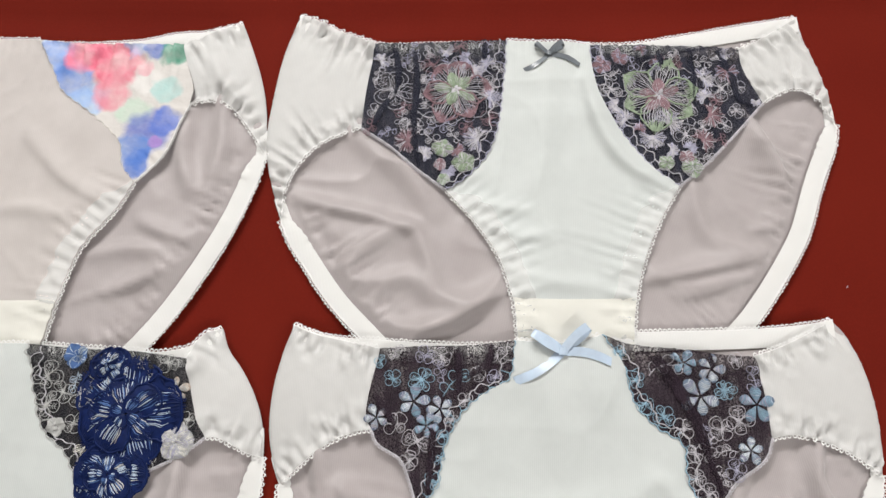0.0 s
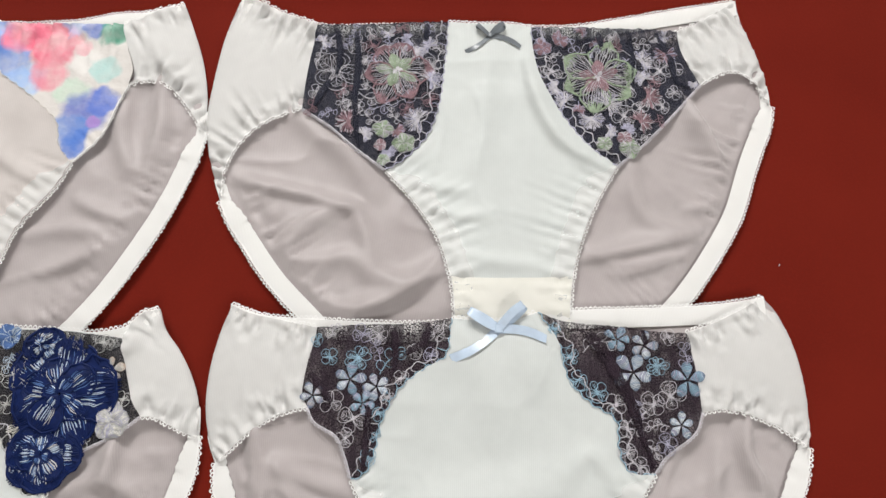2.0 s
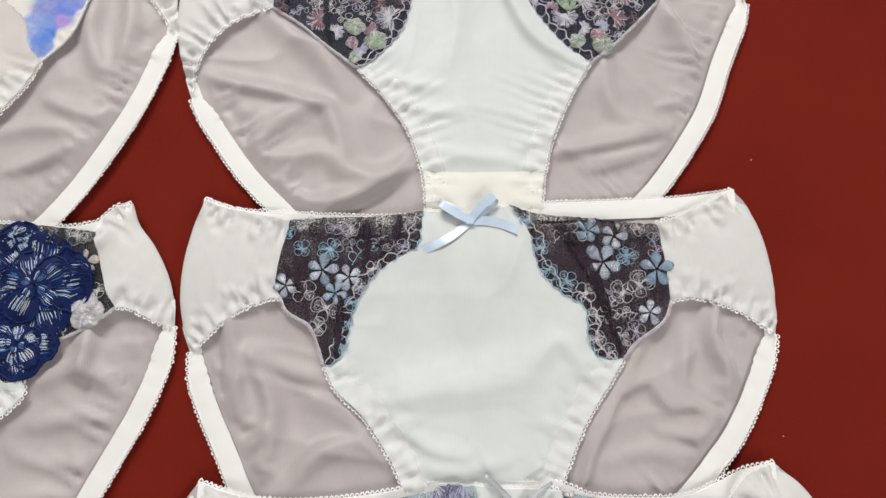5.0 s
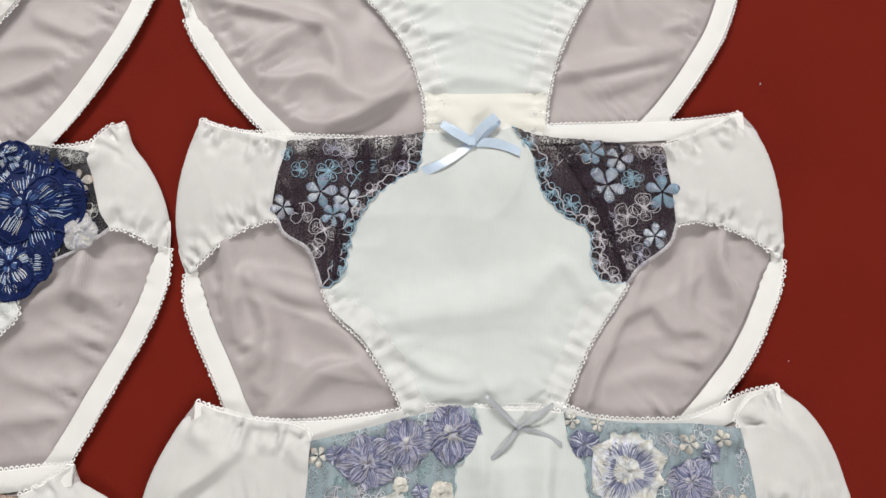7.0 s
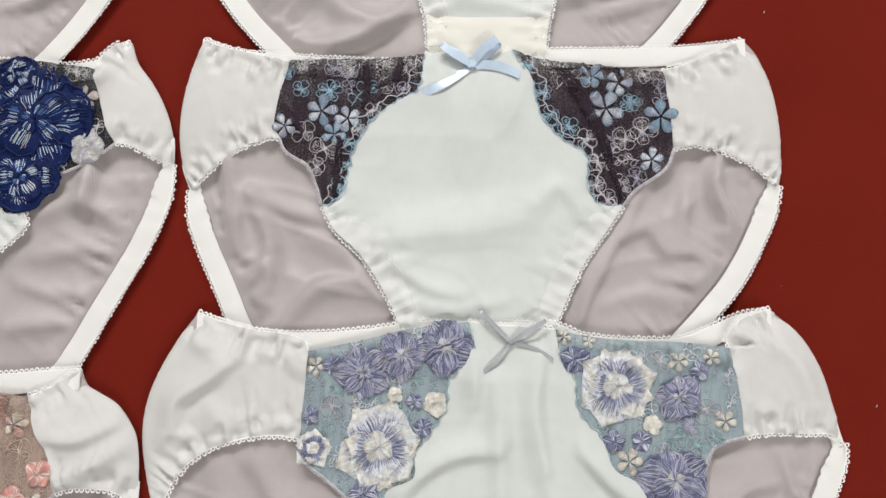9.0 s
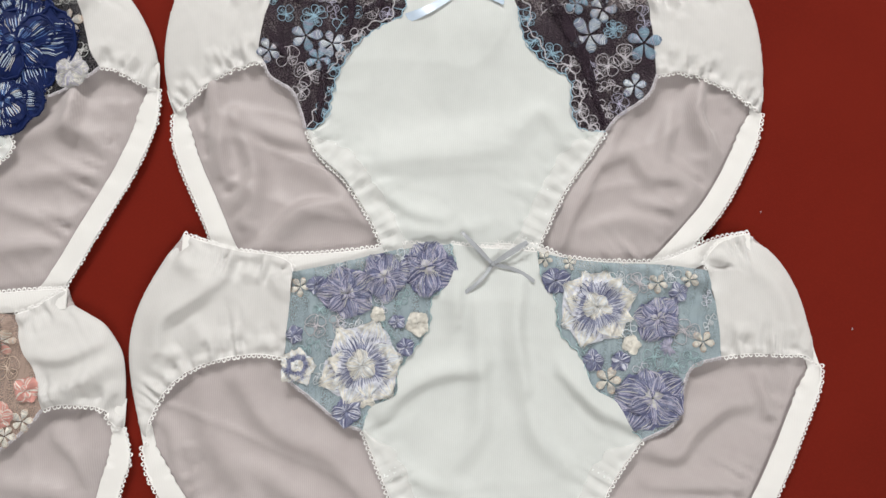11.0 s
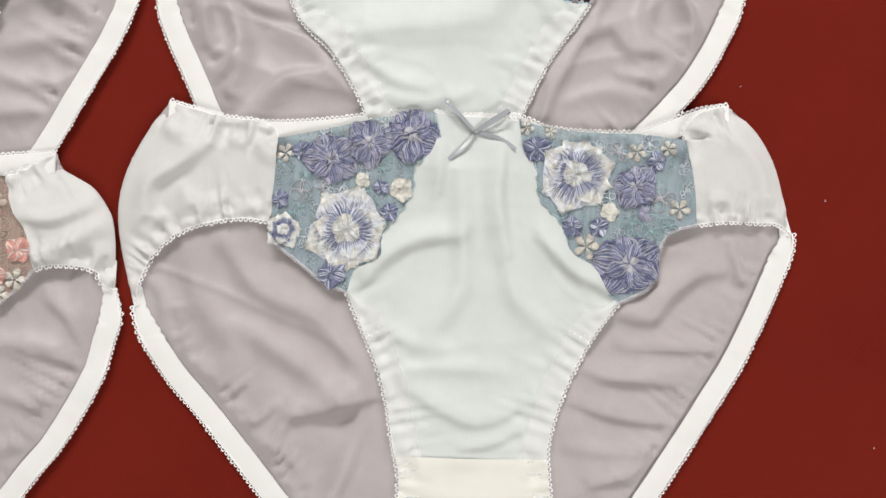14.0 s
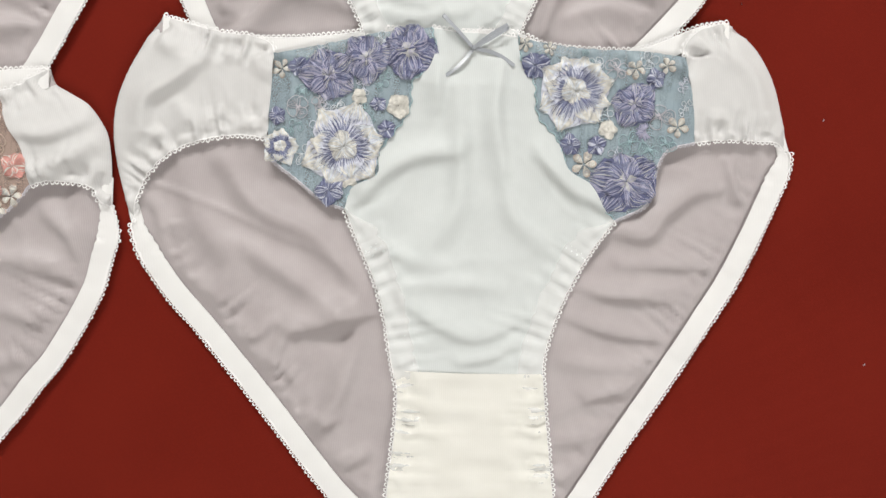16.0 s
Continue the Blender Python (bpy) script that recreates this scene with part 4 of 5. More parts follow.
lavender.curve('oL', (-9.01, -18.03), (-9.09, -19.64), (-9.24, -21.25), (-9.30, -22.68))
lavender.curve('oR', (13.88, -17.49), (14.20, -18.97), (14.44, -20.58), (14.56, -22.18))
lavender.curve('iL', (-0.38, -16.31), (-0.13, -17.44), (-0.48, -18.59), (-1.35, -19.42), (-1.44, -20.87), (-2.29, -22.17), (-3.10, -23.30), (-3.16, -24.57), (-4.54, -25.30), (-4.91, -26.49))
lavender.curve('iR', (4.44, -16.65), (4.69, -17.95), (5.44, -19.22), (5.69, -20.99), (6.91, -22.39), (7.50, -23.96), (8.77, -24.72), (9.47, -25.96), (10.17, -26.72))
lavender.curve('bL', (-9.30, -22.68), (-9.06, -23.78), (-7.69, -24.85), (-6.24, -25.97), (-4.91, -26.49))
lavender.curve('bR', (14.56, -22.18), (12.96, -22.74), (12.25, -24.47), (11.94, -25.74), (10.17, -26.72))
lavender.curve('cL', (-4.91, -26.49), (-3.93, -28.67), (-3.09, -30.54), (-2.53, -32.41), (-2.08, -34.92), (-1.72, -36.48), (-1.78, -38.67), (-2.00, -40.86), (-2.13, -42.73), (-1.88, -44.74))
lavender.curve('cR', (10.17, -26.72), (8.77, -28.63), (7.54, -30.89), (6.79, -32.81), (6.33, -34.71), (6.40, -36.29), (6.61, -38.48), (6.85, -40.67), (7.05, -42.55), (7.07, -44.57))
lavender.flower('L', 'puff', -5.97, -19.17, 1.43, 'lavender', 'lilac')
lavender.flower('L', 'puff', -3.94, -18.20, 1.30, 'lavender', 'lilac')
lavender.flower('L', 'puff', -1.63, -17.65, 1.46, 'lavender', 'lilac')
lavender.flower('L', 'corolla', -5.03, -23.04, 2.27, 'lavender', 'cream')
lavender.flower('L', 'rose', -7.64, -18.73, 0.58, 'lavender', 'lavender')
lavender.flower('L', 'rose', -5.87, -25.80, 0.81, 'lavender', 'lavender')
lavender.flower('L', 'daisy', -8.59, -18.82, 0.58, 'cream', 'cream')
lavender.flower('L', 'rose', -4.25, -20.31, 0.42, 'cream', 'cream')
lavender.flower('L', 'rose', -2.08, -20.73, 0.72, 'cream', 'cream')
lavender.flower('L', 'rose', -2.73, -22.02, 0.55, 'lavender', 'lavender')
lavender.flower('L', 'rose', -3.22, -20.63, 0.42, 'lavender', 'lavender')
lavender.flower('L', 'corolla', -8.56, -23.14, 0.98, 'lavender', 'cream')
lavender.flower('L', 'line', -7.64, -20.95, 0.72, 'pale', 4)
lavender.flower('L', 'rose', -8.79, -21.46, 0.49, 'lavender', 'lavender')
lavender.flower('L', 'fan', -4.71, -25.08, 0.46, 'cream', 'cream')
lavender.flower('L', 'line', -6.45, -20.69, 0.39, 'pale', 4)
lavender.flower('L', 'line', -7.43, -20.08, 0.42, 'teal', 4)
lavender.flower('R', 'corolla', 7.69, -19.64, 2.15, 'lavender', 'cream')
lavender.flower('R', 'rose', 5.43, -18.25, 0.81, 'lavender', 'lavender')
lavender.flower('R', 'daisy', 4.87, -17.03, 0.49, 'cream', 'cream')
lavender.flower('R', 'daisy', 6.22, -17.25, 0.39, 'cream', 'cream')
lavender.flower('R', 'puff', 11.05, -20.19, 1.20, 'lavender', 'lilac')
lavender.flower('R', 'rose', 12.20, -18.77, 0.58, 'lavender', 'lavender')
lavender.flower('R', 'puff', 10.73, -24.51, 1.69, 'lavender', 'lilac')
lavender.flower('R', 'rose', 7.55, -22.57, 0.62, 'lavender', 'lavender')
lavender.flower('R', 'rose', 9.01, -22.53, 0.55, 'lavender', 'lavender')
lavender.flower('R', 'daisy', 8.35, -23.62, 0.78, 'cream', 'cream')
lavender.flower('R', 'rose', 9.61, -21.62, 0.52, 'cream', 'cream')
lavender.flower('R', 'daisy', 11.05, -18.25, 0.58, 'cream', 'cream')
lavender.flower('R', 'daisy', 12.82, -18.04, 0.49, 'cream', 'cream')
lavender.flower('R', 'daisy', 13.54, -21.41, 0.65, 'cream', 'cream')
lavender.flower('R', 'line', 12.52, -20.83, 0.78, 'pale', 4)
lavender.flower('R', 'line', 12.00, -22.67, 0.72, 'teal', 4)
lavender.flower('R', 'fan', 11.69, -21.69, 0.52, 'lilac', 'lavender')
lavender.flower('R', 'line', 10.02, -18.28, 0.65, 'pale', 5)
lavender.flower('R', 'line', 13.44, -22.53, 0.52, 'teal', 4)
lavender.fold('b', 8, 3.0, True, (-7.57, -33.24), (-5.08, -32.68), (-2.59, -31.57))
lavender.fold('b', 7, 2.0, False, (-10.71, -28.54), (-8.31, -30.05), (-4.94, -32.23))
lavender.fold('b', 7, 2.2, False, (-11.81, -23.98), (-9.68, -26.61), (-6.48, -28.10), (-3.39, -31.18))
lavender.fold('b', 8, 1.6, False, (-13.83, -24.52), (-13.11, -27.03), (-11.14, -29.81), (-12.01, -31.72))
lavender.fold('b', 4, 1.4, True, (-10.53, -33.95), (-9.45, -33.54), (-8.69, -32.74))
lavender.fold('b', 4, 1.4, False, (-9.06, -35.79), (-8.18, -33.82), (-7.58, -33.18))
lavender.fold('b', 6, 1.8, False, (-6.14, -38.79), (-4.96, -36.57), (-3.80, -33.40))
lavender.fold('b', 4, 1.4, True, (-6.61, -38.70), (-5.06, -38.30))
lavender.fold('b', 4, 1.2, True, (-4.82, -41.01), (-3.28, -39.98))
lavender.fold('b', 8, 2.6, True, (9.88, -27.00), (11.98, -27.51), (12.98, -26.33), (14.51, -25.10), (15.96, -24.73))
lavender.fold('b', 5, 1.5, True, (10.73, -29.21), (13.94, -29.19), (16.27, -29.54))
lavender.fold('b', 5, 1.6, True, (7.87, -30.31), (10.12, -30.88), (13.50, -31.11))
lavender.fold('b', 5, 1.5, True, (7.59, -32.16), (10.49, -33.10), (13.70, -33.27))
lavender.fold('b', 5, 1.3, False, (7.65, -34.69), (10.21, -34.95), (12.76, -34.57))
lavender.fold('b', 5, 1.4, True, (8.97, -36.62), (12.16, -36.17))
lavender.fold('b', 5, 1.3, False, (6.80, -39.29), (10.45, -38.48))
lavender.fold('b', 4, 1.2, True, (7.32, -41.07), (9.23, -41.15))
lavender.fold('b', 4, 1.6, False, (16.74, -23.26), (17.26, -25.18))
lavender.fold('f', 6, 2.0, True, (-4.66, -26.55), (-2.85, -24.55), (-0.98, -23.49), (1.23, -23.24))
lavender.fold('f', 6, 2.4, True, (5.83, -23.21), (7.59, -24.97), (9.50, -26.05))
lavender.fold('f', 6, 2.0, True, (3.84, -24.06), (3.34, -20.88), (3.61, -18.29))
lavender.fold('f', 6, 1.6, False, (1.14, -19.33), (1.40, -22.53), (1.30, -26.33), (-0.22, -28.55))
lavender.fold('f', 5, 1.6, True, (0.05, -20.65), (0.15, -18.39))
lavender.fold('f', 6, 1.4, False, (3.94, -24.05), (4.45, -26.56), (6.04, -28.08))
lavender.fold('f', 5, 1.2, False, (-2.72, -28.37), (-1.45, -29.20), (0.43, -29.46))
lavender.fold('f', 6, 1.4, True, (-1.54, -31.51), (0.52, -32.83), (2.70, -33.45), (5.47, -32.16))
lavender.fold('f', 4, 1.2, True, (1.80, -34.86), (3.34, -34.52), (4.87, -33.88))
lavender.fold('f', 5, 1.0, False, (-1.40, -30.74), (1.08, -30.52), (3.58, -30.62))
lavender.fold('s', 6, 2.2, True, (-16.23, -22.39), (-15.95, -20.85), (-14.43, -19.78), (-12.74, -18.37))
lavender.fold('s', 5, 1.2, False, (-14.20, -21.05), (-13.51, -22.15))
lavender.fold('s', 5, 1.2, False, (-15.20, -17.54), (-13.87, -18.47))
lavender.fold('s', 6, 1.4, False, (15.93, -16.94), (17.54, -18.21), (18.47, -20.45))
watercolour = Plan('watercolour', 0, mirror=-38.15)
watercolour.curve('wD', (-34.79, 19.54), (-31.85, 19.29), (-28.37, 19.27), (-24.98, 19.25))
watercolour.curve('wE', (-24.98, 19.25), (-23.82, 19.87), (-22.54, 20.59), (-21.23, 21.14))
watercolour.curve('bw', (-34.80, 19.58), (-31.50, 19.51), (-28.05, 19.76), (-25.80, 20.30), (-23.50, 20.50), (-21.23, 21.14))
watercolour.curve('sR', (-21.23, 21.14), (-20.43, 19.14), (-19.61, 16.77), (-19.10, 14.25), (-18.97, 11.49))
watercolour.curve('lR', (-18.97, 11.49), (-19.41, 9.36), (-20.31, 6.68), (-21.70, 3.80), (-23.14, 1.30), (-24.73, -0.95), (-26.63, -2.97), (-29.05, -4.45), (-31.24, -5.12))
watercolour.curve('fR', (-18.97, 11.49), (-19.91, 12.93), (-20.88, 14.16), (-21.97, 14.98), (-23.47, 15.05), (-24.07, 14.71))
watercolour.curve('oR', (-24.98, 19.25), (-24.58, 17.81), (-23.91, 15.89), (-24.07, 14.71))
watercolour.curve('iR', (-34.79, 19.54), (-33.67, 17.53), (-32.58, 15.62), (-30.66, 14.17), (-28.42, 12.14), (-27.94, 10.35), (-26.98, 9.18))
watercolour.curve('bR', (-24.07, 14.71), (-24.59, 13.39), (-25.35, 11.16), (-26.98, 9.18))
watercolour.curve('cR', (-26.98, 9.18), (-27.87, 7.37), (-29.57, 5.01), (-30.28, 2.94), (-30.74, 0.54), (-31.13, -1.68), (-31.14, -3.83), (-31.24, -5.12))
watercolour.fold('b', 6, 2.4, False, (-22.00, 15.03), (-21.79, 11.84), (-22.21, 8.88))
watercolour.fold('b', 6, 2.2, False, (-24.17, 14.27), (-24.31, 11.42), (-23.43, 8.87))
watercolour.fold('b', 5, 1.8, True, (-26.30, 6.55), (-24.41, 5.64), (-22.76, 5.21))
watercolour.fold('b', 5, 1.6, True, (-27.75, 1.99), (-24.81, 3.26), (-22.78, 3.82))
watercolour.fold('b', 5, 1.4, False, (-29.18, 4.49), (-26.42, 4.88), (-24.27, 4.53))
watercolour.fold('f', 5, 1.0, False, (-34.99, 7.24), (-33.22, 7.37), (-31.35, 6.89))
watercolour.fold('f', 6, 1.2, True, (-34.09, 12.15), (-31.41, 9.39), (-28.63, 7.86))
watercolour.fold('s', 5, 1.4, False, (-22.89, 18.10), (-21.95, 16.38), (-19.91, 14.71))
navy = Plan('navy', 1, mirror=-33.78)
navy.curve('wD', (-31.51, -1.24), (-28.49, -1.50), (-25.22, -1.62), (-22.18, -2.01))
navy.curve('wE', (-22.18, -2.01), (-21.84, -1.18), (-21.24, -0.47), (-20.38, -0.19))
navy.curve('bw', (-31.52, -1.17), (-28.50, -1.36), (-25.88, -1.48), (-23.92, -1.61), (-22.00, -1.18), (-21.24, -0.47), (-20.38, -0.19))
navy.curve('sR', (-20.38, -0.19), (-19.92, -1.41), (-19.00, -2.61), (-18.18, -4.05), (-17.64, -5.66), (-17.53, -7.48))
navy.curve('lR', (-17.53, -7.48), (-17.59, -9.27), (-18.02, -11.03), (-18.88, -13.08), (-20.06, -15.38), (-21.33, -17.93), (-22.35, -19.69), (-23.95, -21.41), (-26.13, -22.82), (-28.35, -23.65))
navy.curve('fR', (-17.53, -7.48), (-18.31, -7.25), (-19.24, -6.76), (-20.07, -6.40), (-20.71, -6.41))
navy.curve('oR', (-22.18, -2.01), (-21.75, -3.83), (-21.29, -5.34), (-20.71, -6.41))
navy.curve('iR', (-31.51, -1.24), (-30.74, -4.04), (-29.99, -6.05), (-28.55, -7.36), (-27.51, -9.31), (-26.58, -10.58), (-25.56, -10.52))
navy.curve('bR', (-20.71, -6.41), (-22.05, -7.40), (-23.86, -8.32), (-25.01, -9.30), (-25.56, -10.52))
navy.curve('cR', (-25.56, -10.52), (-25.40, -11.37), (-26.50, -12.47), (-27.73, -13.71), (-28.60, -15.24), (-28.96, -17.04), (-28.84, -19.68), (-28.68, -21.69), (-28.35, -23.65))
navy.flower('R', 'peony', -25.21, -5.19, 2.93, 'navy', 'ice')
navy.flower('R', 'peony', -26.42, -2.49, 1.17, 'navy', 'ice')
navy.flower('R', 'rose', -28.60, -1.91, 0.72, 'blue', 'ice')
navy.flower('R', 'daisy', -22.56, -3.83, 0.84, 'silver', 'silver')
navy.flower('R', 'puff', -22.27, -6.74, 0.98, 'silver', 'cream')
navy.flower('R', 'fan', -27.03, -6.86, 1.10, 'cream', 'cream')
navy.flower('R', 'line', -30.06, -3.09, 0.84, 'silver', 4)
navy.flower('R', 'line', -30.17, -4.71, 0.78, 'silver', 5)
navy.flower('R', 'rose', -29.21, -5.88, 0.58, 'silver', 'silver')
navy.flower('R', 'line', -23.19, -2.29, 0.58, 'silver', 4)
navy.flower('R', 'fan', -27.18, -9.47, 0.72, 'ice', 'navy')
navy.flower('R', 'peony', -25.89, -8.49, 1.95, 'navy', 'ice')
navy.flower('R', 'line', -21.43, -5.51, 0.46, 'silver', 4)
navy.tuck('R', (-27.16, -1.70), (-26.88, -3.00))
navy.tuck('R', (-24.22, -1.78), (-24.07, -2.64))
navy.fold('b', 5, 3.0, True, (-22.22, -10.07), (-22.04, -8.62), (-22.03, -7.44))
navy.fold('b', 6, 1.8, False, (-24.92, -10.56), (-22.17, -9.91), (-19.48, -11.97))
navy.fold('b', 5, 1.5, False, (-24.64, -13.08), (-22.21, -12.61), (-19.71, -12.91))
navy.fold('b', 5, 1.3, True, (-25.69, -14.62), (-23.18, -15.23), (-20.76, -14.92))
navy.fold('b', 5, 1.3, False, (-26.01, -17.04), (-23.62, -16.74), (-21.77, -17.04))
pink = Plan('pink', 2, mirror=-34.47)
pink.curve('wD', (-32.30, -19.83), (-29.15, -20.06), (-26.30, -20.39), (-23.93, -20.71))
pink.curve('wE', (-23.93, -20.71), (-22.87, -20.20), (-22.13, -19.63), (-21.47, -19.20))
pink.curve('bw', (-32.31, -19.73), (-28.25, -19.62), (-25.43, -19.54), (-23.56, -19.35), (-21.47, -19.20))
pink.curve('sR', (-21.47, -19.20), (-21.26, -19.93), (-20.40, -20.45), (-19.35, -21.06), (-18.60, -21.99), (-18.16, -22.93), (-17.98, -24.65), (-18.03, -26.68))
pink.curve('lR', (-18.03, -26.68), (-17.65, -28.22), (-17.90, -29.61), (-18.32, -31.45), (-19.25, -33.44), (-20.47, -35.56), (-21.57, -36.98), (-22.92, -38.86), (-25.10, -41.38), (-27.86, -43.74), (-29.84, -44.63))
pink.curve('fR', (-18.03, -26.68), (-18.61, -26.39), (-18.84, -25.77), (-19.67, -25.48), (-21.22, -25.43), (-22.20, -25.70))
pink.curve('oR', (-23.93, -20.71), (-23.49, -22.28), (-22.59, -23.84), (-22.20, -25.70))
pink.curve('iR', (-32.30, -19.83), (-31.57, -22.51), (-30.58, -24.68), (-28.59, -26.19), (-27.52, -27.70), (-26.22, -28.59))
pink.curve('bR', (-22.20, -25.70), (-23.13, -26.82), (-24.43, -27.87), (-26.22, -28.59))
pink.curve('cR', (-26.22, -28.59), (-27.00, -30.14), (-28.05, -31.99), (-28.89, -34.42), (-29.39, -37.10), (-29.85, -40.04), (-29.84, -44.63))
pink.flower('R', 'rose', -22.99, -24.73, 0.72, 'rosy', 'cream')
pink.flower('R', 'rose', -24.33, -26.13, 0.72, 'rosy', 'cream')
pink.flower('R', 'daisy', -23.17, -26.35, 0.65, 'cream', 'cream')
pink.flower('R', 'daisy', -24.03, -27.15, 0.65, 'cream', 'cream')
pink.flower('R', 'line', -24.17, -23.57, 0.72, 'beige', 4)
pink.flower('R', 'daisy', -24.44, -22.15, 0.72, 'beige', 'rosy')
pink.flower('R', 'line', -25.59, -21.39, 0.65, 'rosy', 5)
pink.flower('R', 'rose', -26.67, -23.32, 0.84, 'rosy', 'cream')
pink.flower('R', 'daisy', -27.74, -21.77, 0.78, 'beige', 'rosy')
pink.flower('R', 'line', -28.48, -24.00, 0.84, 'beige', 5)
pink.flower('R', 'rose', -25.71, -27.35, 0.65, 'cream', 'rosy')
pink.fold('b', 6, 2.2, True, (-21.45, -27.24), (-19.96, -28.59), (-19.03, -29.95))
pink.fold('b', 6, 1.8, False, (-24.03, -29.77), (-21.55, -30.02), (-19.64, -30.88))
pink.fold('b', 5, 1.5, True, (-23.79, -32.66), (-21.93, -33.07), (-20.11, -32.78))
pink.fold('b', 5, 1.3, False, (-23.86, -35.51), (-22.07, -35.17))
pink.fold('s', 5, 1.6, True, (-23.03, -22.89), (-21.14, -23.00), (-19.32, -22.15))
pink.fold('s', 5, 1.6, False, (-21.64, -24.75), (-20.42, -24.40), (-18.92, -23.41))

PLANS = (charcoal, plum, lavender, watercolour, navy, pink)

# ---- the setting ----
def box(b, lo, hi, slot=0):
    x0, y0, z0 = lo
    x1, y1, z1 = hi
    b.put([(x0, y0, z0), (x1, y0, z0), (x1, y1, z0), (x0, y1, z0), (x0, y0, z1), (x1, y0, z1), (x1, y1, z1), (x0, y1, z1)],
          [(3, 2, 1, 0), (4, 5, 6, 7), (0, 1, 5, 4), (1, 2, 6, 5), (2, 3, 7, 6), (3, 0, 4, 7)], slot)
    return b


def setting(name, lo, hi, material, label, category):
    ob = new(name, box(Build(), lo, hi).mesh(name, [material], shade=False))
    return tagged(ob, label, category, kind="structure")


# unseen room added around the table; its tones set the bounced light
PAINT, TILE = plain("unseen_room_beige", (0.42, 0.40, 0.37)), plain("unseen_floor_grey", (0.34, 0.33, 0.32), 0.5)
setting("floor", (-2.6, -2.6, -0.80), (2.6, 2.6, -0.75), TILE, "unseen plain grey floor added under the display table", "floor")
setting("ceiling", (-2.6, -2.6, 1.95), (2.6, 2.6, 2.0), PAINT, "unseen plain beige ceiling added to close the room", "ceiling")
for nm, lo, hi in (("wall_north", (-2.6, 2.6, -0.75), (2.6, 2.7, 1.95)), ("wall_south", (-2.6, -2.7, -0.75), (2.6, -2.6, 1.95)),
                   ("wall_east", (2.6, -2.6, -0.75), (2.7, 2.6, 1.95)), ("wall_west", (-2.7, -2.6, -0.75), (-2.6, 2.6, 1.95))):
    setting(nm, lo, hi, PAINT, "unseen plain beige wall added to close the room", "wall")


def table():
    base = tagged(new("display_table"), "plain wooden display table hidden under a red cloth", "table")
    base.location = (-0.15, -0.1, -0.75)
    wood = plain("pale_wood", (0.36, 0.25, 0.15), 0.5)
    b = box(Build(), (-0.85, -0.6, 0.715), (0.85, 0.6, 0.7445))
    part("tabletop", b, [wood], base)
    for x in (-0.8, 0.74):
        for y in (-0.55, 0.49):
            part("leg", box(Build(), (x, y, 0), (x + 0.06, y + 0.06, 0.715)), [wood], base)


def cloth_height(p):
    x, y = p[:, 0], p[:, 1]
    u = 0.9 * x + 0.4 * y
    z = -0.0014 + 0.0006 * vnoise(x * 9, y * 9, 3) + 0.0004 * vnoise(u * 22, y * 7, 4)
    z = z + 0.0060 * np.exp(-((y - 0.240 - 0.006 * np.sin(x * 6)) / 0.013) ** 2)
    z = z + 0.0012 * vnoise(x * 4 + 3, y * 5, 8) * smooth(0.20, 0.28, x)
    return z


def tablecloth():
    nx, ny = 230, 180
    x, y = np.linspace(-1.06, 0.76, nx), np.linspace(-0.76, 0.56, ny)
    X, Y = np.meshgrid(x, y)
    p = np.stack([X.ravel(), Y.ravel()], 1)
    z = cloth_height(p)
    over = np.maximum(np.abs(p[:, 0] + 0.15) - 0.87, np.abs(p[:, 1] + 0.1) - 0.62)
    z = np.where(over > 0, z - np.clip(over, 0, 1) * 4.0, z)
    q = np.c_[p, z]
    f = over > 0
    sx, sy = np.clip(p[:, 0], -1.02, 0.72), np.clip(p[:, 1], -0.72, 0.52)
    q[f, 0], q[f, 1] = (sx + (p[:, 0] - sx) * 0.3)[f], (sy + (p[:, 1] - sy) * 0.3)[f]
    b = Build()
    b.put(q, [(i * nx + j, i * nx + j + 1, (i + 1) * nx + j + 1, (i + 1) * nx + j) for i in range(ny - 1) for j in range(nx - 1)])
    tagged(new("tablecloth", b.mesh("tablecloth", [red_cloth()])), "dark red woven cloth spread over a display table", "tablecloth")


table()
tablecloth()

# ---- garments ----
LABELS = {
    "charcoal": "sheer white briefs with charcoal net panels and mauve-green embroidered flowers",
    "plum": "sheer white briefs with plum net panels and blue-white embroidered flowers",
    "lavender": "sheer white briefs with blue-grey net panels and raised lavender flowers",
    "watercolour": "sheer white briefs with lace panels printed in blue, pink and green",
    "navy": "sheer white briefs with black net panels and large navy flowers",
    "pink": "sheer white briefs with beige net panels and small pink flowers",
}
TRIM = {"charcoal": "lilac", "plum": "sky", "lavender": "teal", "watercolour": "cream", "navy": "silver", "pink": "beige"}


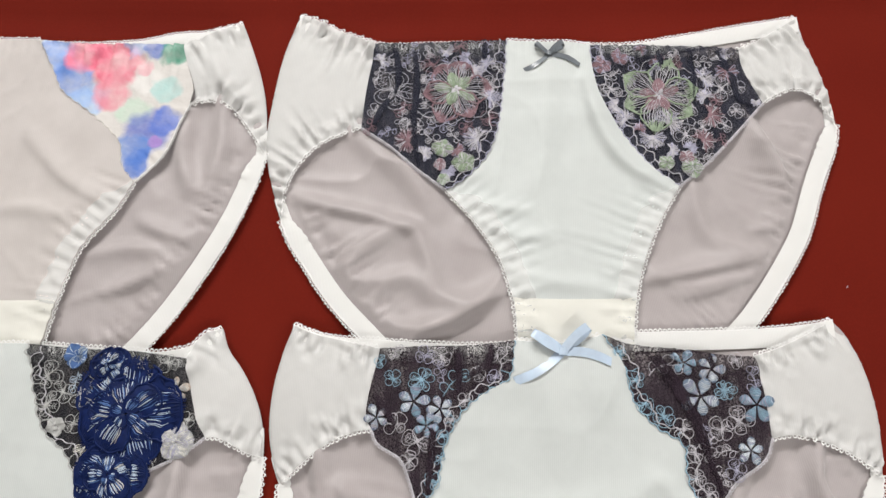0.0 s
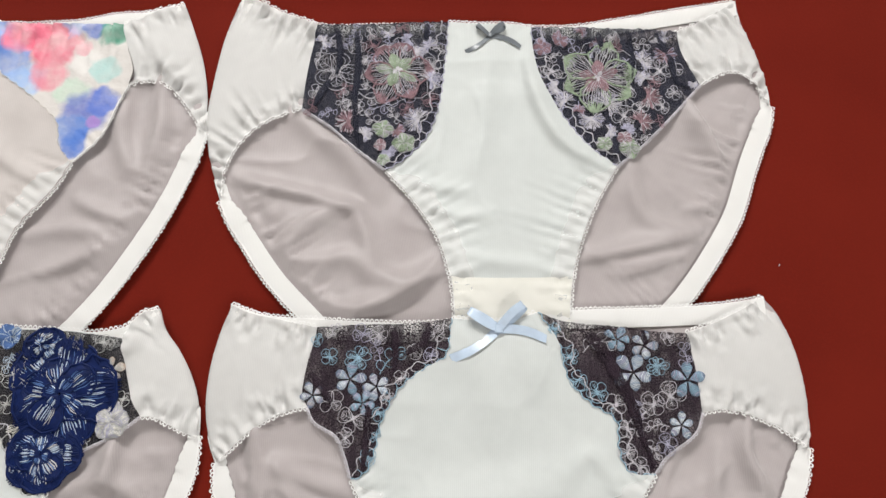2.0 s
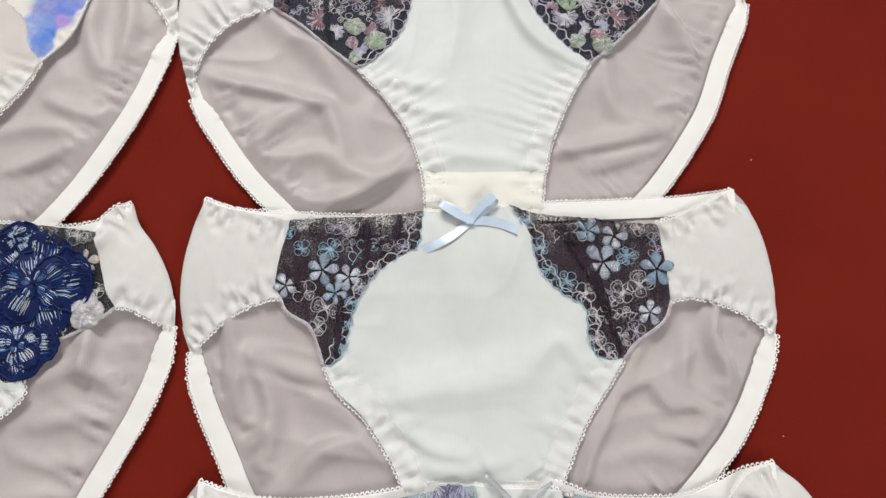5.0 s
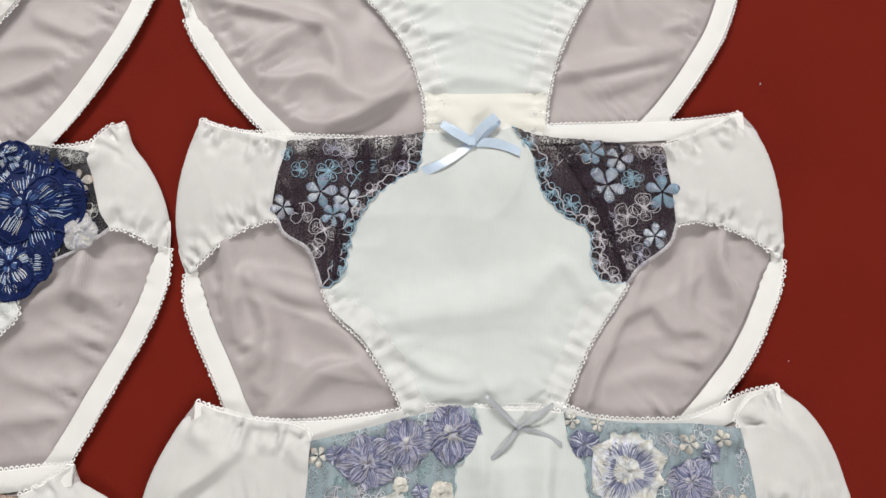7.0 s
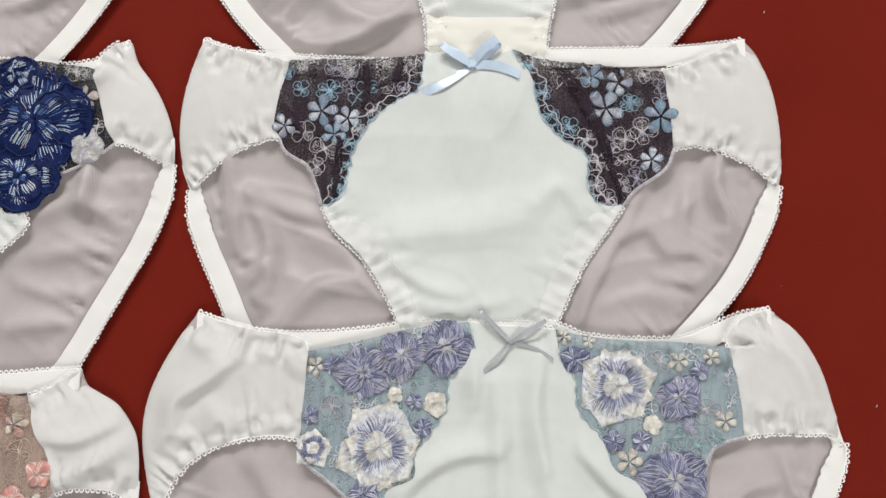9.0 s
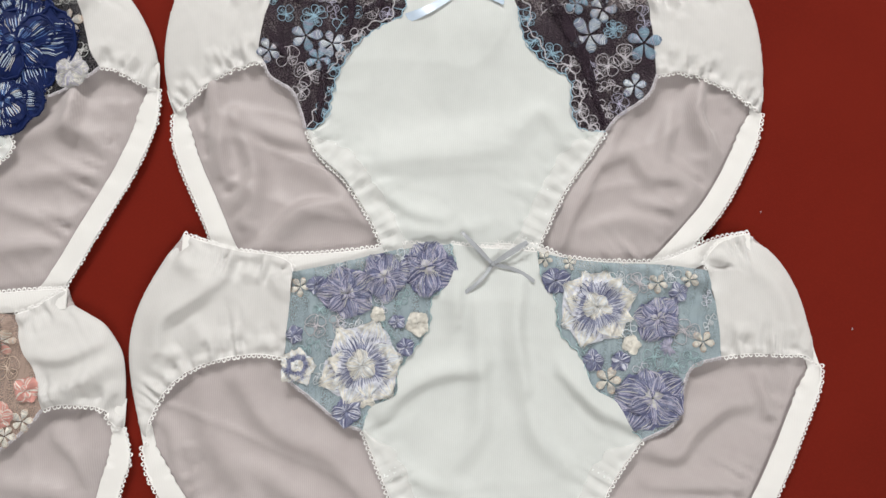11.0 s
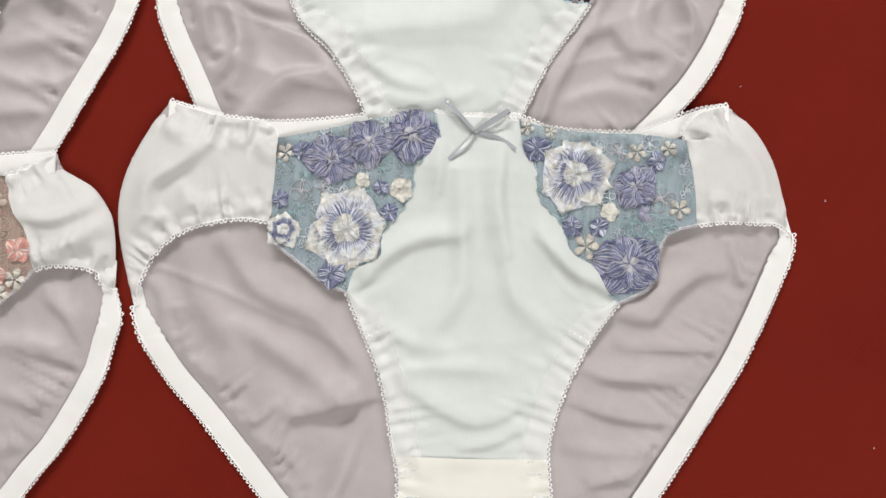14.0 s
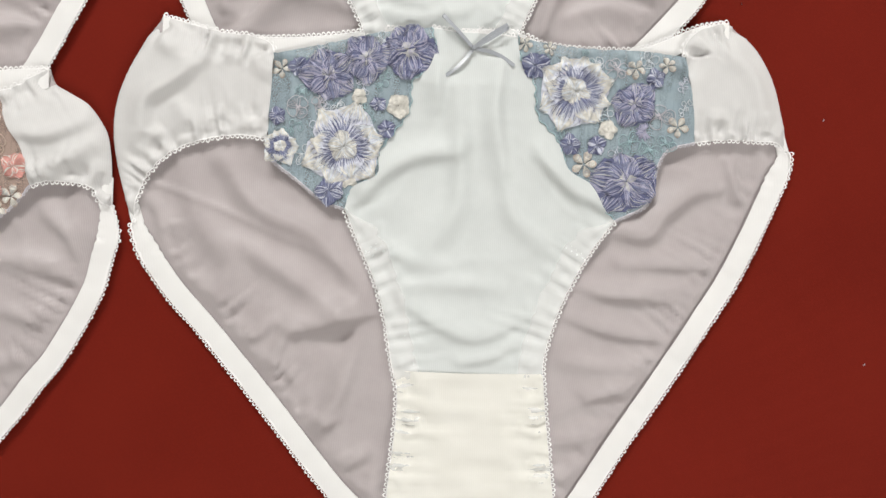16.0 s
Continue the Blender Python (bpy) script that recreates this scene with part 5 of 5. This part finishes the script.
def garment(plan):
    plan.whole()
    c, key, row = plan.c, plan.key, plan.row
    seed = PLANS.index(plan) * 17 + 5
    full = plan.mirror is None
    top = c["wC"][:, 1].mean()
    mid = np.array((c["wC"][:, 0].mean(), top - 0.09))
    o = (mid[0], mid[1], 0.0)
    base = tagged(new("briefs"), LABELS[key], "underwear", "briefs laid out in rows")
    base.location = o

    def lift(p):
        """The waist lies on the crotch of the pair above it."""
        if not row:
            return 0.0
        return 0.0042 * (1 - smooth(0.0, 0.075, top - 0.012 - p[:, 1]))

    def press(p):
        """The crotch is pressed flat where the next pair lies on it."""
        if row == 2:
            return 1.0
        y = (-0.014, -0.172)[row]
        return 1 - 0.72 * smooth(y + 0.004, y - 0.016, p[:, 1])

    def folds(p, k, turn):
        a = radians(turn)
        q = p - mid
        u, v = q[:, 0] * math.cos(a) + q[:, 1] * math.sin(a), -q[:, 0] * math.sin(a) + q[:, 1] * math.cos(a)
        w = vnoise(u * 12 + 5, v * 12, k + 9) * 0.5
        n = vnoise(u * 9, v * 34 + w * 2.4, k)
        ridge = (1 - np.abs(vnoise(u * 13 + 3, v * 26 + w * 3, k + 1))) ** 4
        return 0.36 * n + 0.62 * ridge + 0.22 * vnoise(u * 45, v * 70, k + 2)

    def creases(p, layer):
        z = np.zeros(len(p))
        for lay, wide, high, sharp, poly in plan.folds:
            if lay != layer:
                continue
            d, s = near(poly, p)
            total = np.linalg.norm(np.diff(poly, axis=0), axis=1).sum()
            k = d.copy()
            if sharp:
                i = np.clip((s / total * (len(poly) - 1)).round().astype(int), 0, len(poly) - 2)
                t = poly[i + 1] - poly[i]
                q = p - poly[i]
                turn = (t[:, 0] * q[:, 1] - t[:, 1] * q[:, 0]) / (np.linalg.norm(t, axis=1) * np.linalg.norm(q, axis=1) + 1e-9)
                k = d * (0.75 + 0.75 * smooth(0.6, -0.6, turn))
            fade = 0.35 + 0.65 * np.sin(math.pi * np.clip(0.12 + 0.76 * s / total, 0, 1))
            z += (2.6 if layer == "b" else 2.4) * high * fade * np.exp(-(k / wide) ** 2)
        return z

    def gathers(p, edges):
        z = np.zeros(len(p))
        for poly, depth, amp, lam in edges:
            d, s = near(resample(poly, 0.0006), p)
            k = vnoise(s / 0.016, 0 * s, seed) * 3.2
            reach = depth * (0.75 + 0.6 * vnoise(s / 0.009, 0 * s, seed + 7))
            hold = np.exp(-(d / reach) ** 2) * (0.5 + 0.5 * smooth(0.0, 0.005, d))
            hold = hold * (0.7 + 0.6 * vnoise(s / 0.007, 0 * s, seed + 5))
            z += amp * 0.55 * np.exp(-((d - 0.0075) / 0.0042) ** 2) * (np.abs(np.sin(math.pi * s / 0.0052 + 1.5 * k)) ** 0.6 - 0.6) * (0.7 + 0.5 * vnoise(s / 0.012, 0 * s, seed + 21))
            z += amp * 0.9 * np.exp(-(d / (depth * 0.8)) ** 2) * vnoise(s / 0.0052, d / 0.0065, seed + 11) * smooth(0.0, 0.004, d)
            z += amp * hold * (np.sin(math.tau * s / lam + k + d * 120 * vnoise(s / 0.011, 0 * s, seed + 3)) * 0.8 + 0.6 * vnoise(s / lam * 1.9, d * 120, seed + 1))
        return z

    # the elastic puckers the cloth where side and leg meet
    for k in "LR":
        p = c["l" + k]
        d = np.gradient(p, axis=0)
        d /= np.linalg.norm(d, axis=1)[:, None]
        s = np.arange(len(p)) * 0.002
        bump = 0.0011 * np.abs(np.sin(s * math.pi / 0.0062 + 0.4)) * (1 - smooth(0.016, 0.036, s)) * smooth(0, 0.002, s)
        c["l" + k] = p + np.stack([-d[:, 1], d[:, 0]], 1) * bump[:, None] * (-1 if k == "L" else 1)
    sides = join(c["sL"], c["sR"])

    front_loop = join(c["wC"], c["iR"], c["cR"], spline([c["cR"][-1], c["cL"][-1]]), c["cL"][::-1], c["iL"][::-1])

    def back_z(p):
        s = p[:, 0] > mid[0]
        f = np.where(s, folds(p, seed, 14), folds(p, seed + 40, -18))
        edge = np.minimum.reduce([near(c[k], p)[0] for k in ("lL", "lR")])
        g = gathers(p, [(c["lL"], 0.026, 0.0038, 0.0080), (c["lR"], 0.026, 0.0038, 0.0080)])
        soft = smooth(0.003, 0.02, edge)
        cap = 0.0034 + 0.45 * np.where(inside(front_loop, p), 0, near(front_loop, p)[0])
        cap = np.minimum(cap, 0.0009 + 0.25 * near(sides, p)[0])
        cap = np.minimum(cap, 0.0006 + 0.6 * np.clip(edge - 0.0110, 0, 1))
        cap = np.minimum(cap, 0.0014 + 0.5 * np.clip(near(c["bw"], p)[0] - 0.0125, 0, 1))
        return lift(p) + np.minimum(cap, 0.0008 + (0.0004 + 0.0029 * np.clip(f + 0.25, -0.3, 1.1) * soft + g * smooth(0.0105, 0.018, edge) + creases(p, "b") * soft) * press(p)).clip(0.0005)

    def front_z(p, gather=(), layer=""):
        d = near(sides, p)[0]
        round_ = np.sqrt(np.clip(d / 0.022, 0, 1))
        f = folds(p, seed + 70, 80) * 0.6 + folds(p, seed + 90, 5) * 0.5
        return lift(p) + 0.0014 + (0.0054 * round_ + (0.0015 if layer == "s" else 0.0021 if layer == "f" else 0.0006) * f * round_ + gathers(p, gather) + (creases(p, layer) if layer else 0)) * press(p)

    fine = 1.0 if full else 1.25
    # back, seen through the leg openings
    loop = join(c["bw"], c["sR"], c["lR"], c["lL"][::-1], c["sL"][::-1])
    part("back_panel", sheet(resample(np.vstack([loop, loop[:1]]), 0.003)[:-1], 0.0022 * fine, back_z), [SHEER], base, "sheer lilac-grey knit back panel", o)
    for k in "LR":
        leg = np.vstack([c["s" + k][-9:-1], c["l" + k]])
        d = np.gradient(leg, axis=0)
        d /= np.linalg.norm(d, axis=1)[:, None]
        nrm = np.stack([-d[:, 1], d[:, 0]], 1)
        if ((mid - leg.mean(0)) @ nrm[len(nrm) // 2]) < 0:
            nrm = -nrm
        pad9 = np.vstack([nrm[:1]] * 9 + [nrm] + [nrm[-1:]] * 9)
        nrm = np.stack([np.convolve(pad9[:, i], np.ones(19) / 19, "valid") for i in (0, 1)], 1)
        nrm /= np.linalg.norm(nrm, axis=1)[:, None]
        run = np.arange(len(leg)) * 0.002
        w = 0.0065 + 0.0050 * smooth(0.012, 0.034, run)
        p = leg + nrm * (w[:, None] / 2 - 0.0007)
        z = lift(p) + 0.0011 + 0.0018 * smooth(0.012, 0.030, run) + 0.0003 * vnoise(np.arange(len(p)) * 0.35, 0, seed)
        part("leg_binding", ribbon_strip(np.c_[p, z], w, 0.0005, arch=0.0003), [ELASTIC], base, "white elastic binding", o)
        out = -1.0 if (np.stack([-d[:, 1], d[:, 0]], 1)[5] @ nrm[5]) > 0 else 1.0
        part("picot_edge", picot(Build(), c["l" + k], lambda q: lift(q) + 0.0026 + 0 * q[:, 0], out), [LOOPS], base, "", o)
    # back waistband
    bw = c["bw"]
    p = bw - (0, 0.0055)
    part("back_waistband", ribbon_strip(np.c_[p, lift(p) + 0.0026 + 0 * p[:, 0]], 0.011, 0.0008, side=(0, 1, 0), arch=0.0003), [ELASTIC], base, "", o)
    part("picot_edge", picot(Build(), bw, lambda q: lift(q) + 0.0024 + 0 * q[:, 0], 1.0), [LOOPS], base, "", o)
    # front centre
    bot = spline([c["cR"][-1], c["cL"][-1]])
    loop = join(c["wC"], c["iR"], c["cR"], bot, c["cL"][::-1], c["iL"][::-1])
    g = [(c["wC"], 0.014, 0.0007, 0.005), (c["cL"], 0.022, 0.0017, 0.0072), (c["cR"], 0.022, 0.0017, 0.0072)]
    part("front_panel", sheet(loop, 0.0020 * fine, lambda p: front_z(p, g, "f")), [CREAMY_DIMMED if key == "watercolour" else TRICOT], base, "sheer white tricot front", o)
    for k, way in (("L", 1.0), ("R", -1.0)):
        part("leg_hem", hem(resample(c["c" + k], 0.0016)[:-6], 0.0125, way, lambda p: front_z(p, g, "f") + 0.0002), [HEM], base, "gathered white hem", o)
    # cotton gusset over the lowest part
    seam = SEAMS[key] / 100
    cl, cr = c["cL"][c["cL"][:, 1] < seam], c["cR"][c["cR"][:, 1] < seam]
    a, b_ = cl[0], cr[0]
    sag = spline([a, (a + b_) / 2 + (0, -0.0006), b_])
    loop = join(sag, cr, bot, cl[::-1])
    part("gusset", sheet(resample(np.vstack([loop, loop[:1]]), 0.002)[:-1], 0.0026, lambda p: front_z(p, g, "f") + 0.0009 + 0.0006 * vnoise(p[:, 0] * 60, p[:, 1] * 160, seed) - 0.0004 * smooth(0.004, 0.0, np.abs(p[:, 1] - seam))), [COTTON], base, "cream cotton gusset", o)
    for k in "LR":
        part("picot_edge", picot(Build(), c["c" + k], lambda q: front_z(q, g) - 0.0003, -1.0 if k == "L" else 1.0), [LOOPS], base, "", o)
    part("picot_edge", picot(Build(), c["wC"], lambda q: front_z(q, g) - 0.0003, 1.0), [LOOPS], base, "", o)
    # sides, lace and its embroidery
    for k, wo, wl in (("L", "wA", "wB"), ("R", "wE", "wD")):
        rev = k == "R"
        W1 = c[wo][::-1] if rev else c[wo]
        edges = [(c[wo], 0.018, 0.0034, 0.0080), (c["f" + k], 0.016, 0.0034, 0.0075)]
        loop = join(W1, c["o" + k], c["f" + k][::-1], c["s" + k][::-1])
        part("side_panel", sheet(loop, 0.0013 * fine, lambda p: front_z(p, edges, "s")), [WHITE], base, "gathered white tricot side", o)
        part("picot_edge", picot(Build(), c[wo], lambda q: front_z(q, edges) - 0.0004, 1.0), [LOOPS], base, "", o)
        part("picot_edge", picot(Build(), c["f" + k], lambda q: front_z(q, edges) - 0.0004, 1.0 if k == "R" else -1.0), [LOOPS], base, "", o)
        W2 = c[wl][::-1] if rev else c[wl]
        eg = [(c[wl], 0.013, 0.0020, 0.0052), (c[wl], 0.040, 0.0018, 0.0105), (c["b" + k], 0.012, 0.0008, 0.007)]
        zf = lambda p, eg=eg: front_z(p, eg) + 0.0005
        loop = join(W2, c["i" + k], c["b" + k][::-1], c["o" + k][::-1])
        lo, hi = loop.min(0) - 0.012, loop.max(0) + 0.012
        nx, ny = ((hi - lo) / 0.0011).astype(int) + 2
        hx, hy = np.meshgrid(lo[0] + np.arange(nx) * 0.0011, lo[1] + np.arange(ny) * 0.0011)
        hmap = zf(np.stack([hx.ravel(), hy.ravel()], 1)).reshape(ny, nx)

        def zq(p, lo=lo, hmap=hmap):
            q = (np.asarray(p, float) - lo) / 0.0011
            i = np.clip(q[:, 0], 0, hmap.shape[1] - 1.01)
            j = np.clip(q[:, 1], 0, hmap.shape[0] - 1.01)
            a, c_ = i.astype(int), j.astype(int)
            u, v = i - a, j - c_
            return (hmap[c_, a] * (1 - u) + hmap[c_, a + 1] * u) * (1 - v) + (hmap[c_ + 1, a] * (1 - u) + hmap[c_ + 1, a + 1] * u) * v

        mat = NETS.get(key) or PRINT
        lace = part("lace_panel", sheet(loop, 0.0018 * fine, zf, 0.0003), [mat], base, LACE[key], o)
        for t in plan.tucks[k]:
            t = resample(t, 0.002)
            s = np.arange(len(t))
            t = t + np.stack([0.0006 * vnoise(s * 0.4, 0 * s, seed), 0 * s], 1)
            part("tuck", ribbon_strip(np.c_[t, zq(t) + 0.0007], 0.0014 + 0.0034 * np.sin(np.clip(s / len(t) * 2.6 + 0.5, 0, 3.1)), 0.0003, arch=0.0007), [mat], lace, "", o)
        b = Build()
        e = resample(c["i" + k], 0.0011)
        d = np.gradient(e, axis=0)
        d /= np.linalg.norm(d, axis=1)[:, None]
        e = e + np.stack([-d[:, 1], d[:, 0]], 1) * (0.0007 * np.sin(np.arange(len(e)) * 0.95))[:, None]
        b.tube(np.c_[e, zf(e) + 0.0003], 0.0002 if key == "watercolour" else 0.0004, 0, 4)
        if key in ("plum", "charcoal", "navy"):
            inner = e + (mid - e) * 0 + np.array((-0.0055 if k == "L" else 0.0055, 0.001)) + np.stack([-d[:, 1], d[:, 0]], 1) * (0.0016 * np.sin(np.arange(len(e)) * 0.33))[:, None]
            inner = inner[inside(loop, inner)]
            if len(inner) > 8:
                b.tube(np.c_[inner, zf(inner) + 0.0004], 0.00038, 1, 4)
                for i in range(3, len(inner) - 3, 6):
                    j = int(np.linalg.norm(e - inner[i], axis=1).argmin())
                    q = spline([inner[i], (inner[i] + e[j]) / 2 + np.random.uniform(-0.0016, 0.0016, 2), e[j]], 0.0008)
                    b.tube(np.c_[q, zf(q) + 0.00035], 0.00028, random.choice((0, 1)), 3)
        part("scalloped_edge", b, [THREADS[TRIM[key]], THREADS["pale"]], lace, "", o)
        e = c["b" + k]
        part("lower_picot", picot(Build(), e, lambda q: zf(q) - 0.0003, 1.0 if k == "R" else -1.0, 0.0024, 0.0013), [THREADS["pale"] if key != "watercolour" else ELASTIC], lace, "", o)
        heart = loop.mean(0)
        kept = []
        for kind, x, y, r, args in plan.flowers[k]:
            for _ in range(20):
                q = np.array([(x, y)])
                if inside(loop, q)[0] and near(loop, q)[0][0] > 0.55 * min(r, 0.008):
                    break
                x, y = x + (heart[0] - x) * 0.06, y + (heart[1] - y) * 0.06
            kept.append((kind, x, y, r, args))
        plan.flowers[k] = kept
        have = [(x, y, r) for _, x, y, r, _ in plan.flowers[k]]
        if key in SPRIGS:
            lo, hi = loop.min(0), loop.max(0)
            room = len(have) + SPRIG_ROOM[key]
            for _ in range(900):
                if len(have) >= room:
                    break
                q, r = np.random.uniform(lo, hi), random.uniform(0.0045, 0.0095)
                if all(np.hypot(q[0] - x, q[1] - y) > 0.68 * (r + s) for x, y, s in have) and inside(loop, q[None])[0] and near(loop, q[None])[0][0] > 0.0036:
                    r = min(r, near(loop, q[None])[0][0])
                    have.append((*q, r))
                    plan.flowers[k].append(("fan", *q, r, (random.choice(SPRIGS[key]), "lilac")) if key == "charcoal" and random.random() < 0.3 else ("line", *q, r, (random.choice(SPRIGS[key]), random.choice((2, 3, 3, 4)))))
        for kind, x, y, r, args in plan.flowers[k]:
            fb, cols = (big_flower if kind in ("lily", "corolla", "puff", "peony", "rose") else flower_mesh)(kind, x, y, r, args, zq)
            nm = {"line": "outline_flower", "fan": "stitched_fan"}.get(kind, "embroidered_flower")
            part(nm, fb, [THREADS[q] for q in cols], lace, "", o)
    return base, o, front_z


SPRIG_ROOM = {"lavender": 9, "charcoal": 30, "plum": 6, "navy": 8, "pink": 10}
SPRIGS = {"lavender": ("teal", "frost", "snow"), "charcoal": ("pale", "pale", "lilac", "mauve"), "plum": ("pale", "lilac", "sky"), "navy": ("silver", "ice"), "pink": ("beige", "rosy")}
SEAMS = {"charcoal": 2.0, "plum": -17.5, "lavender": -35.2, "watercolour": 1.6, "navy": -17.0, "pink": -36.0}
LACE = {"charcoal": "gathered charcoal net", "plum": "gathered plum net", "lavender": "blue-grey net", "watercolour": "lace printed in watercolour blue, pink and green",
        "navy": "black net", "pink": "beige net"}
gx = watercolour.mirror / 100
wx, wy = gx, watercolour.c["wD"][:, 1].mean() - 0.09
SPOTS = []
for x, y, r, col in [(-30.57, 14.79, 0.78, (0.35, 0.5, 0.74)), (-33.40, 18.18, 0.98, (0.2, 0.33, 0.68)), (-32.31, 16.25, 0.98, (0.11, 0.22, 0.56)), (-31.50, 14.79, 0.65, (0.3, 0.45, 0.75)), (-31.32, 18.41, 1.04, (0.72, 0.17, 0.26)), (-29.44, 17.34, 1.17, (0.7, 0.14, 0.22)), (-29.50, 15.22, 0.84, (0.7, 0.24, 0.3)), (-28.29, 18.65, 0.52, (0.35, 0.45, 0.7)), (-26.96, 18.79, 0.58, (0.06, 0.13, 0.45)), (-25.51, 18.54, 0.72, (0.05, 0.3, 0.2)), (-27.13, 16.29, 0.78, (0.7, 0.68, 0.66)), (-27.61, 13.78, 0.72, (0.5, 0.62, 0.52)), (-25.59, 15.46, 0.65, (0.38, 0.58, 0.56)), (-27.24, 17.14, 0.39, (0.74, 0.42, 0.46)), (-26.60, 12.36, 1.10, (0.13, 0.17, 0.48)), (-25.49, 13.18, 0.65, (0.1, 0.17, 0.55)), (-27.43, 11.15, 0.78, (0.1, 0.22, 0.56)), (-27.11, 10.16, 0.72, (0.07, 0.17, 0.54)), (-26.04, 11.68, 0.39, (0.34, 0.2, 0.52))]:
    for m in (1, -1):
        SPOTS.append((m * (x / 100 - gx), y / 100 - wy, r / 100, col))
PRINT = printed("watercolour_lace", (0.64, 0.61, 0.585), SPOTS)

made = {p.key: garment(p) for p in PLANS}


# ---- bows sewn to the waist ----
def bow(key, x, y, width, loops, tails, material, label):
    base, o, front = made[key]
    x, y = x / 100, y / 100
    z = float(front(np.array([[x, y]]))[0]) + 0.0008
    at = np.array((x, y, z))
    b = Build()
    u = np.linspace(0, math.tau, 14)
    r = width / 100 * 0.62
    ring = np.stack([np.cos(u) * r * 0.75, np.zeros(14), 0.0011 + np.sin(u) * 0.0012], 1)
    ribbon_strip(ring + at, width / 100 * 0.85, 0.0003, side=(0, 1, 0), b=b)
    knot = part("bow", b, [material], base, label, o)
    for lx, ly in loops:
        d = np.array((lx, ly)) / 100
        L = np.linalg.norm(d)
        d /= L
        s = np.array((-d[1], d[0]))
        q = np.linspace(0, 1, 11)
        go = np.c_[x + d[0] * L * q + s[0] * width * 0.0028 * np.sin(q * 2.6), y + d[1] * L * q + s[1] * width * 0.0028 * np.sin(q * 2.6), z + 0.0008 + 0.0042 * np.sin(q * 1.9)]
        backw = np.c_[x + d[0] * L * q - s[0] * width * 0.0020 * np.sin(q * 2.6), y + d[1] * L * q - s[1] * width * 0.0020 * np.sin(q * 2.6), z + 0.0002 + 0.0010 * np.sin(q * 3.1)]
        tip = np.array([(x + d[0] * L * 1.03, y + d[1] * L * 1.03, z + 0.0022)])
        part("loop", ribbon_strip(np.vstack([go, tip, backw[::-1]]), width / 100 * 0.95, 0.00025, side=(s[0], s[1], 0.25)), [material], knot, "", o)
    for lx, ly in tails:
        d = np.array((lx, ly)) / 100
        s = np.array((-d[1], d[0])) / np.linalg.norm(d)
        q = np.linspace(0, 1, 12)
        bend = 0.07 * np.sin(q * 3.1) * np.linalg.norm(d)
        p = np.c_[x + d[0] * q + s[0] * bend, y + d[1] * q + s[1] * bend]
        zz = front(p) + 0.0008 + 0.0014 * np.sin(q * 3.0)
        sd = np.c_[np.tile(s, (12, 1)), 0.35 * np.sin(q * 4)]
        part("tail", ribbon_strip(np.c_[p, zz], width / 100, 0.00025, side=sd), [material], knot, "", o)


bow("charcoal", -0.39, 18.6, 0.33, [(-0.85, 0.65), (0.95, 0.65)], [(-1.65, -1.25), (2.05, -0.8)], satin("slate_satin", (0.16, 0.18, 0.20)), "slate-grey satin ribbon bow")
bow("plum", -0.30, -1.4, 0.54, [(-1.7, 1.05), (1.5, 1.35)], [(-2.8, -1.75), (2.8, -0.6)], satin("ice_blue_satin", (0.53, 0.64, 0.78)), "ice-blue satin ribbon bow")
bow("lavender", 1.98, -17.4, 0.21, [(-1.7, 1.7), (1.85, 1.2)], [(-2.0, -1.9), (2.3, -0.9)], satin("silver_satin", (0.36, 0.38, 0.41)), "thin silver-grey satin ribbon bow")


# ---- lint on the cloth ----
def lint(x, y, size):
    p0 = np.array([[x / 100, y / 100]])
    z = float(cloth_height(p0)[0]) + 0.0003
    b = Build()
    u = np.linspace(0, 1, 7)
    a = random.uniform(0, 6)
    b.tube(np.c_[x / 100 + size * (u * math.cos(a) + 0.3 * np.sin(u * 5)), y / 100 + size * (u * math.sin(a) + 0.2 * np.sin(u * 7)), z + 0 * u], 0.0003, 0)
    tagged(new("lint", b.mesh("lint", [THREADS["pale"]])), "tiny pale fleck of lint on the red cloth", "lint", "lint on the cloth")


for x, y, s in ((22.39, -20.47, 0.0009), (17.5, -13.9, 0.0007), (17.6, 3.0, 0.0009), (25.1, -34.5, 0.0007), (-14.6, -12.0, 0.0007)):
    lint(x, y, s)
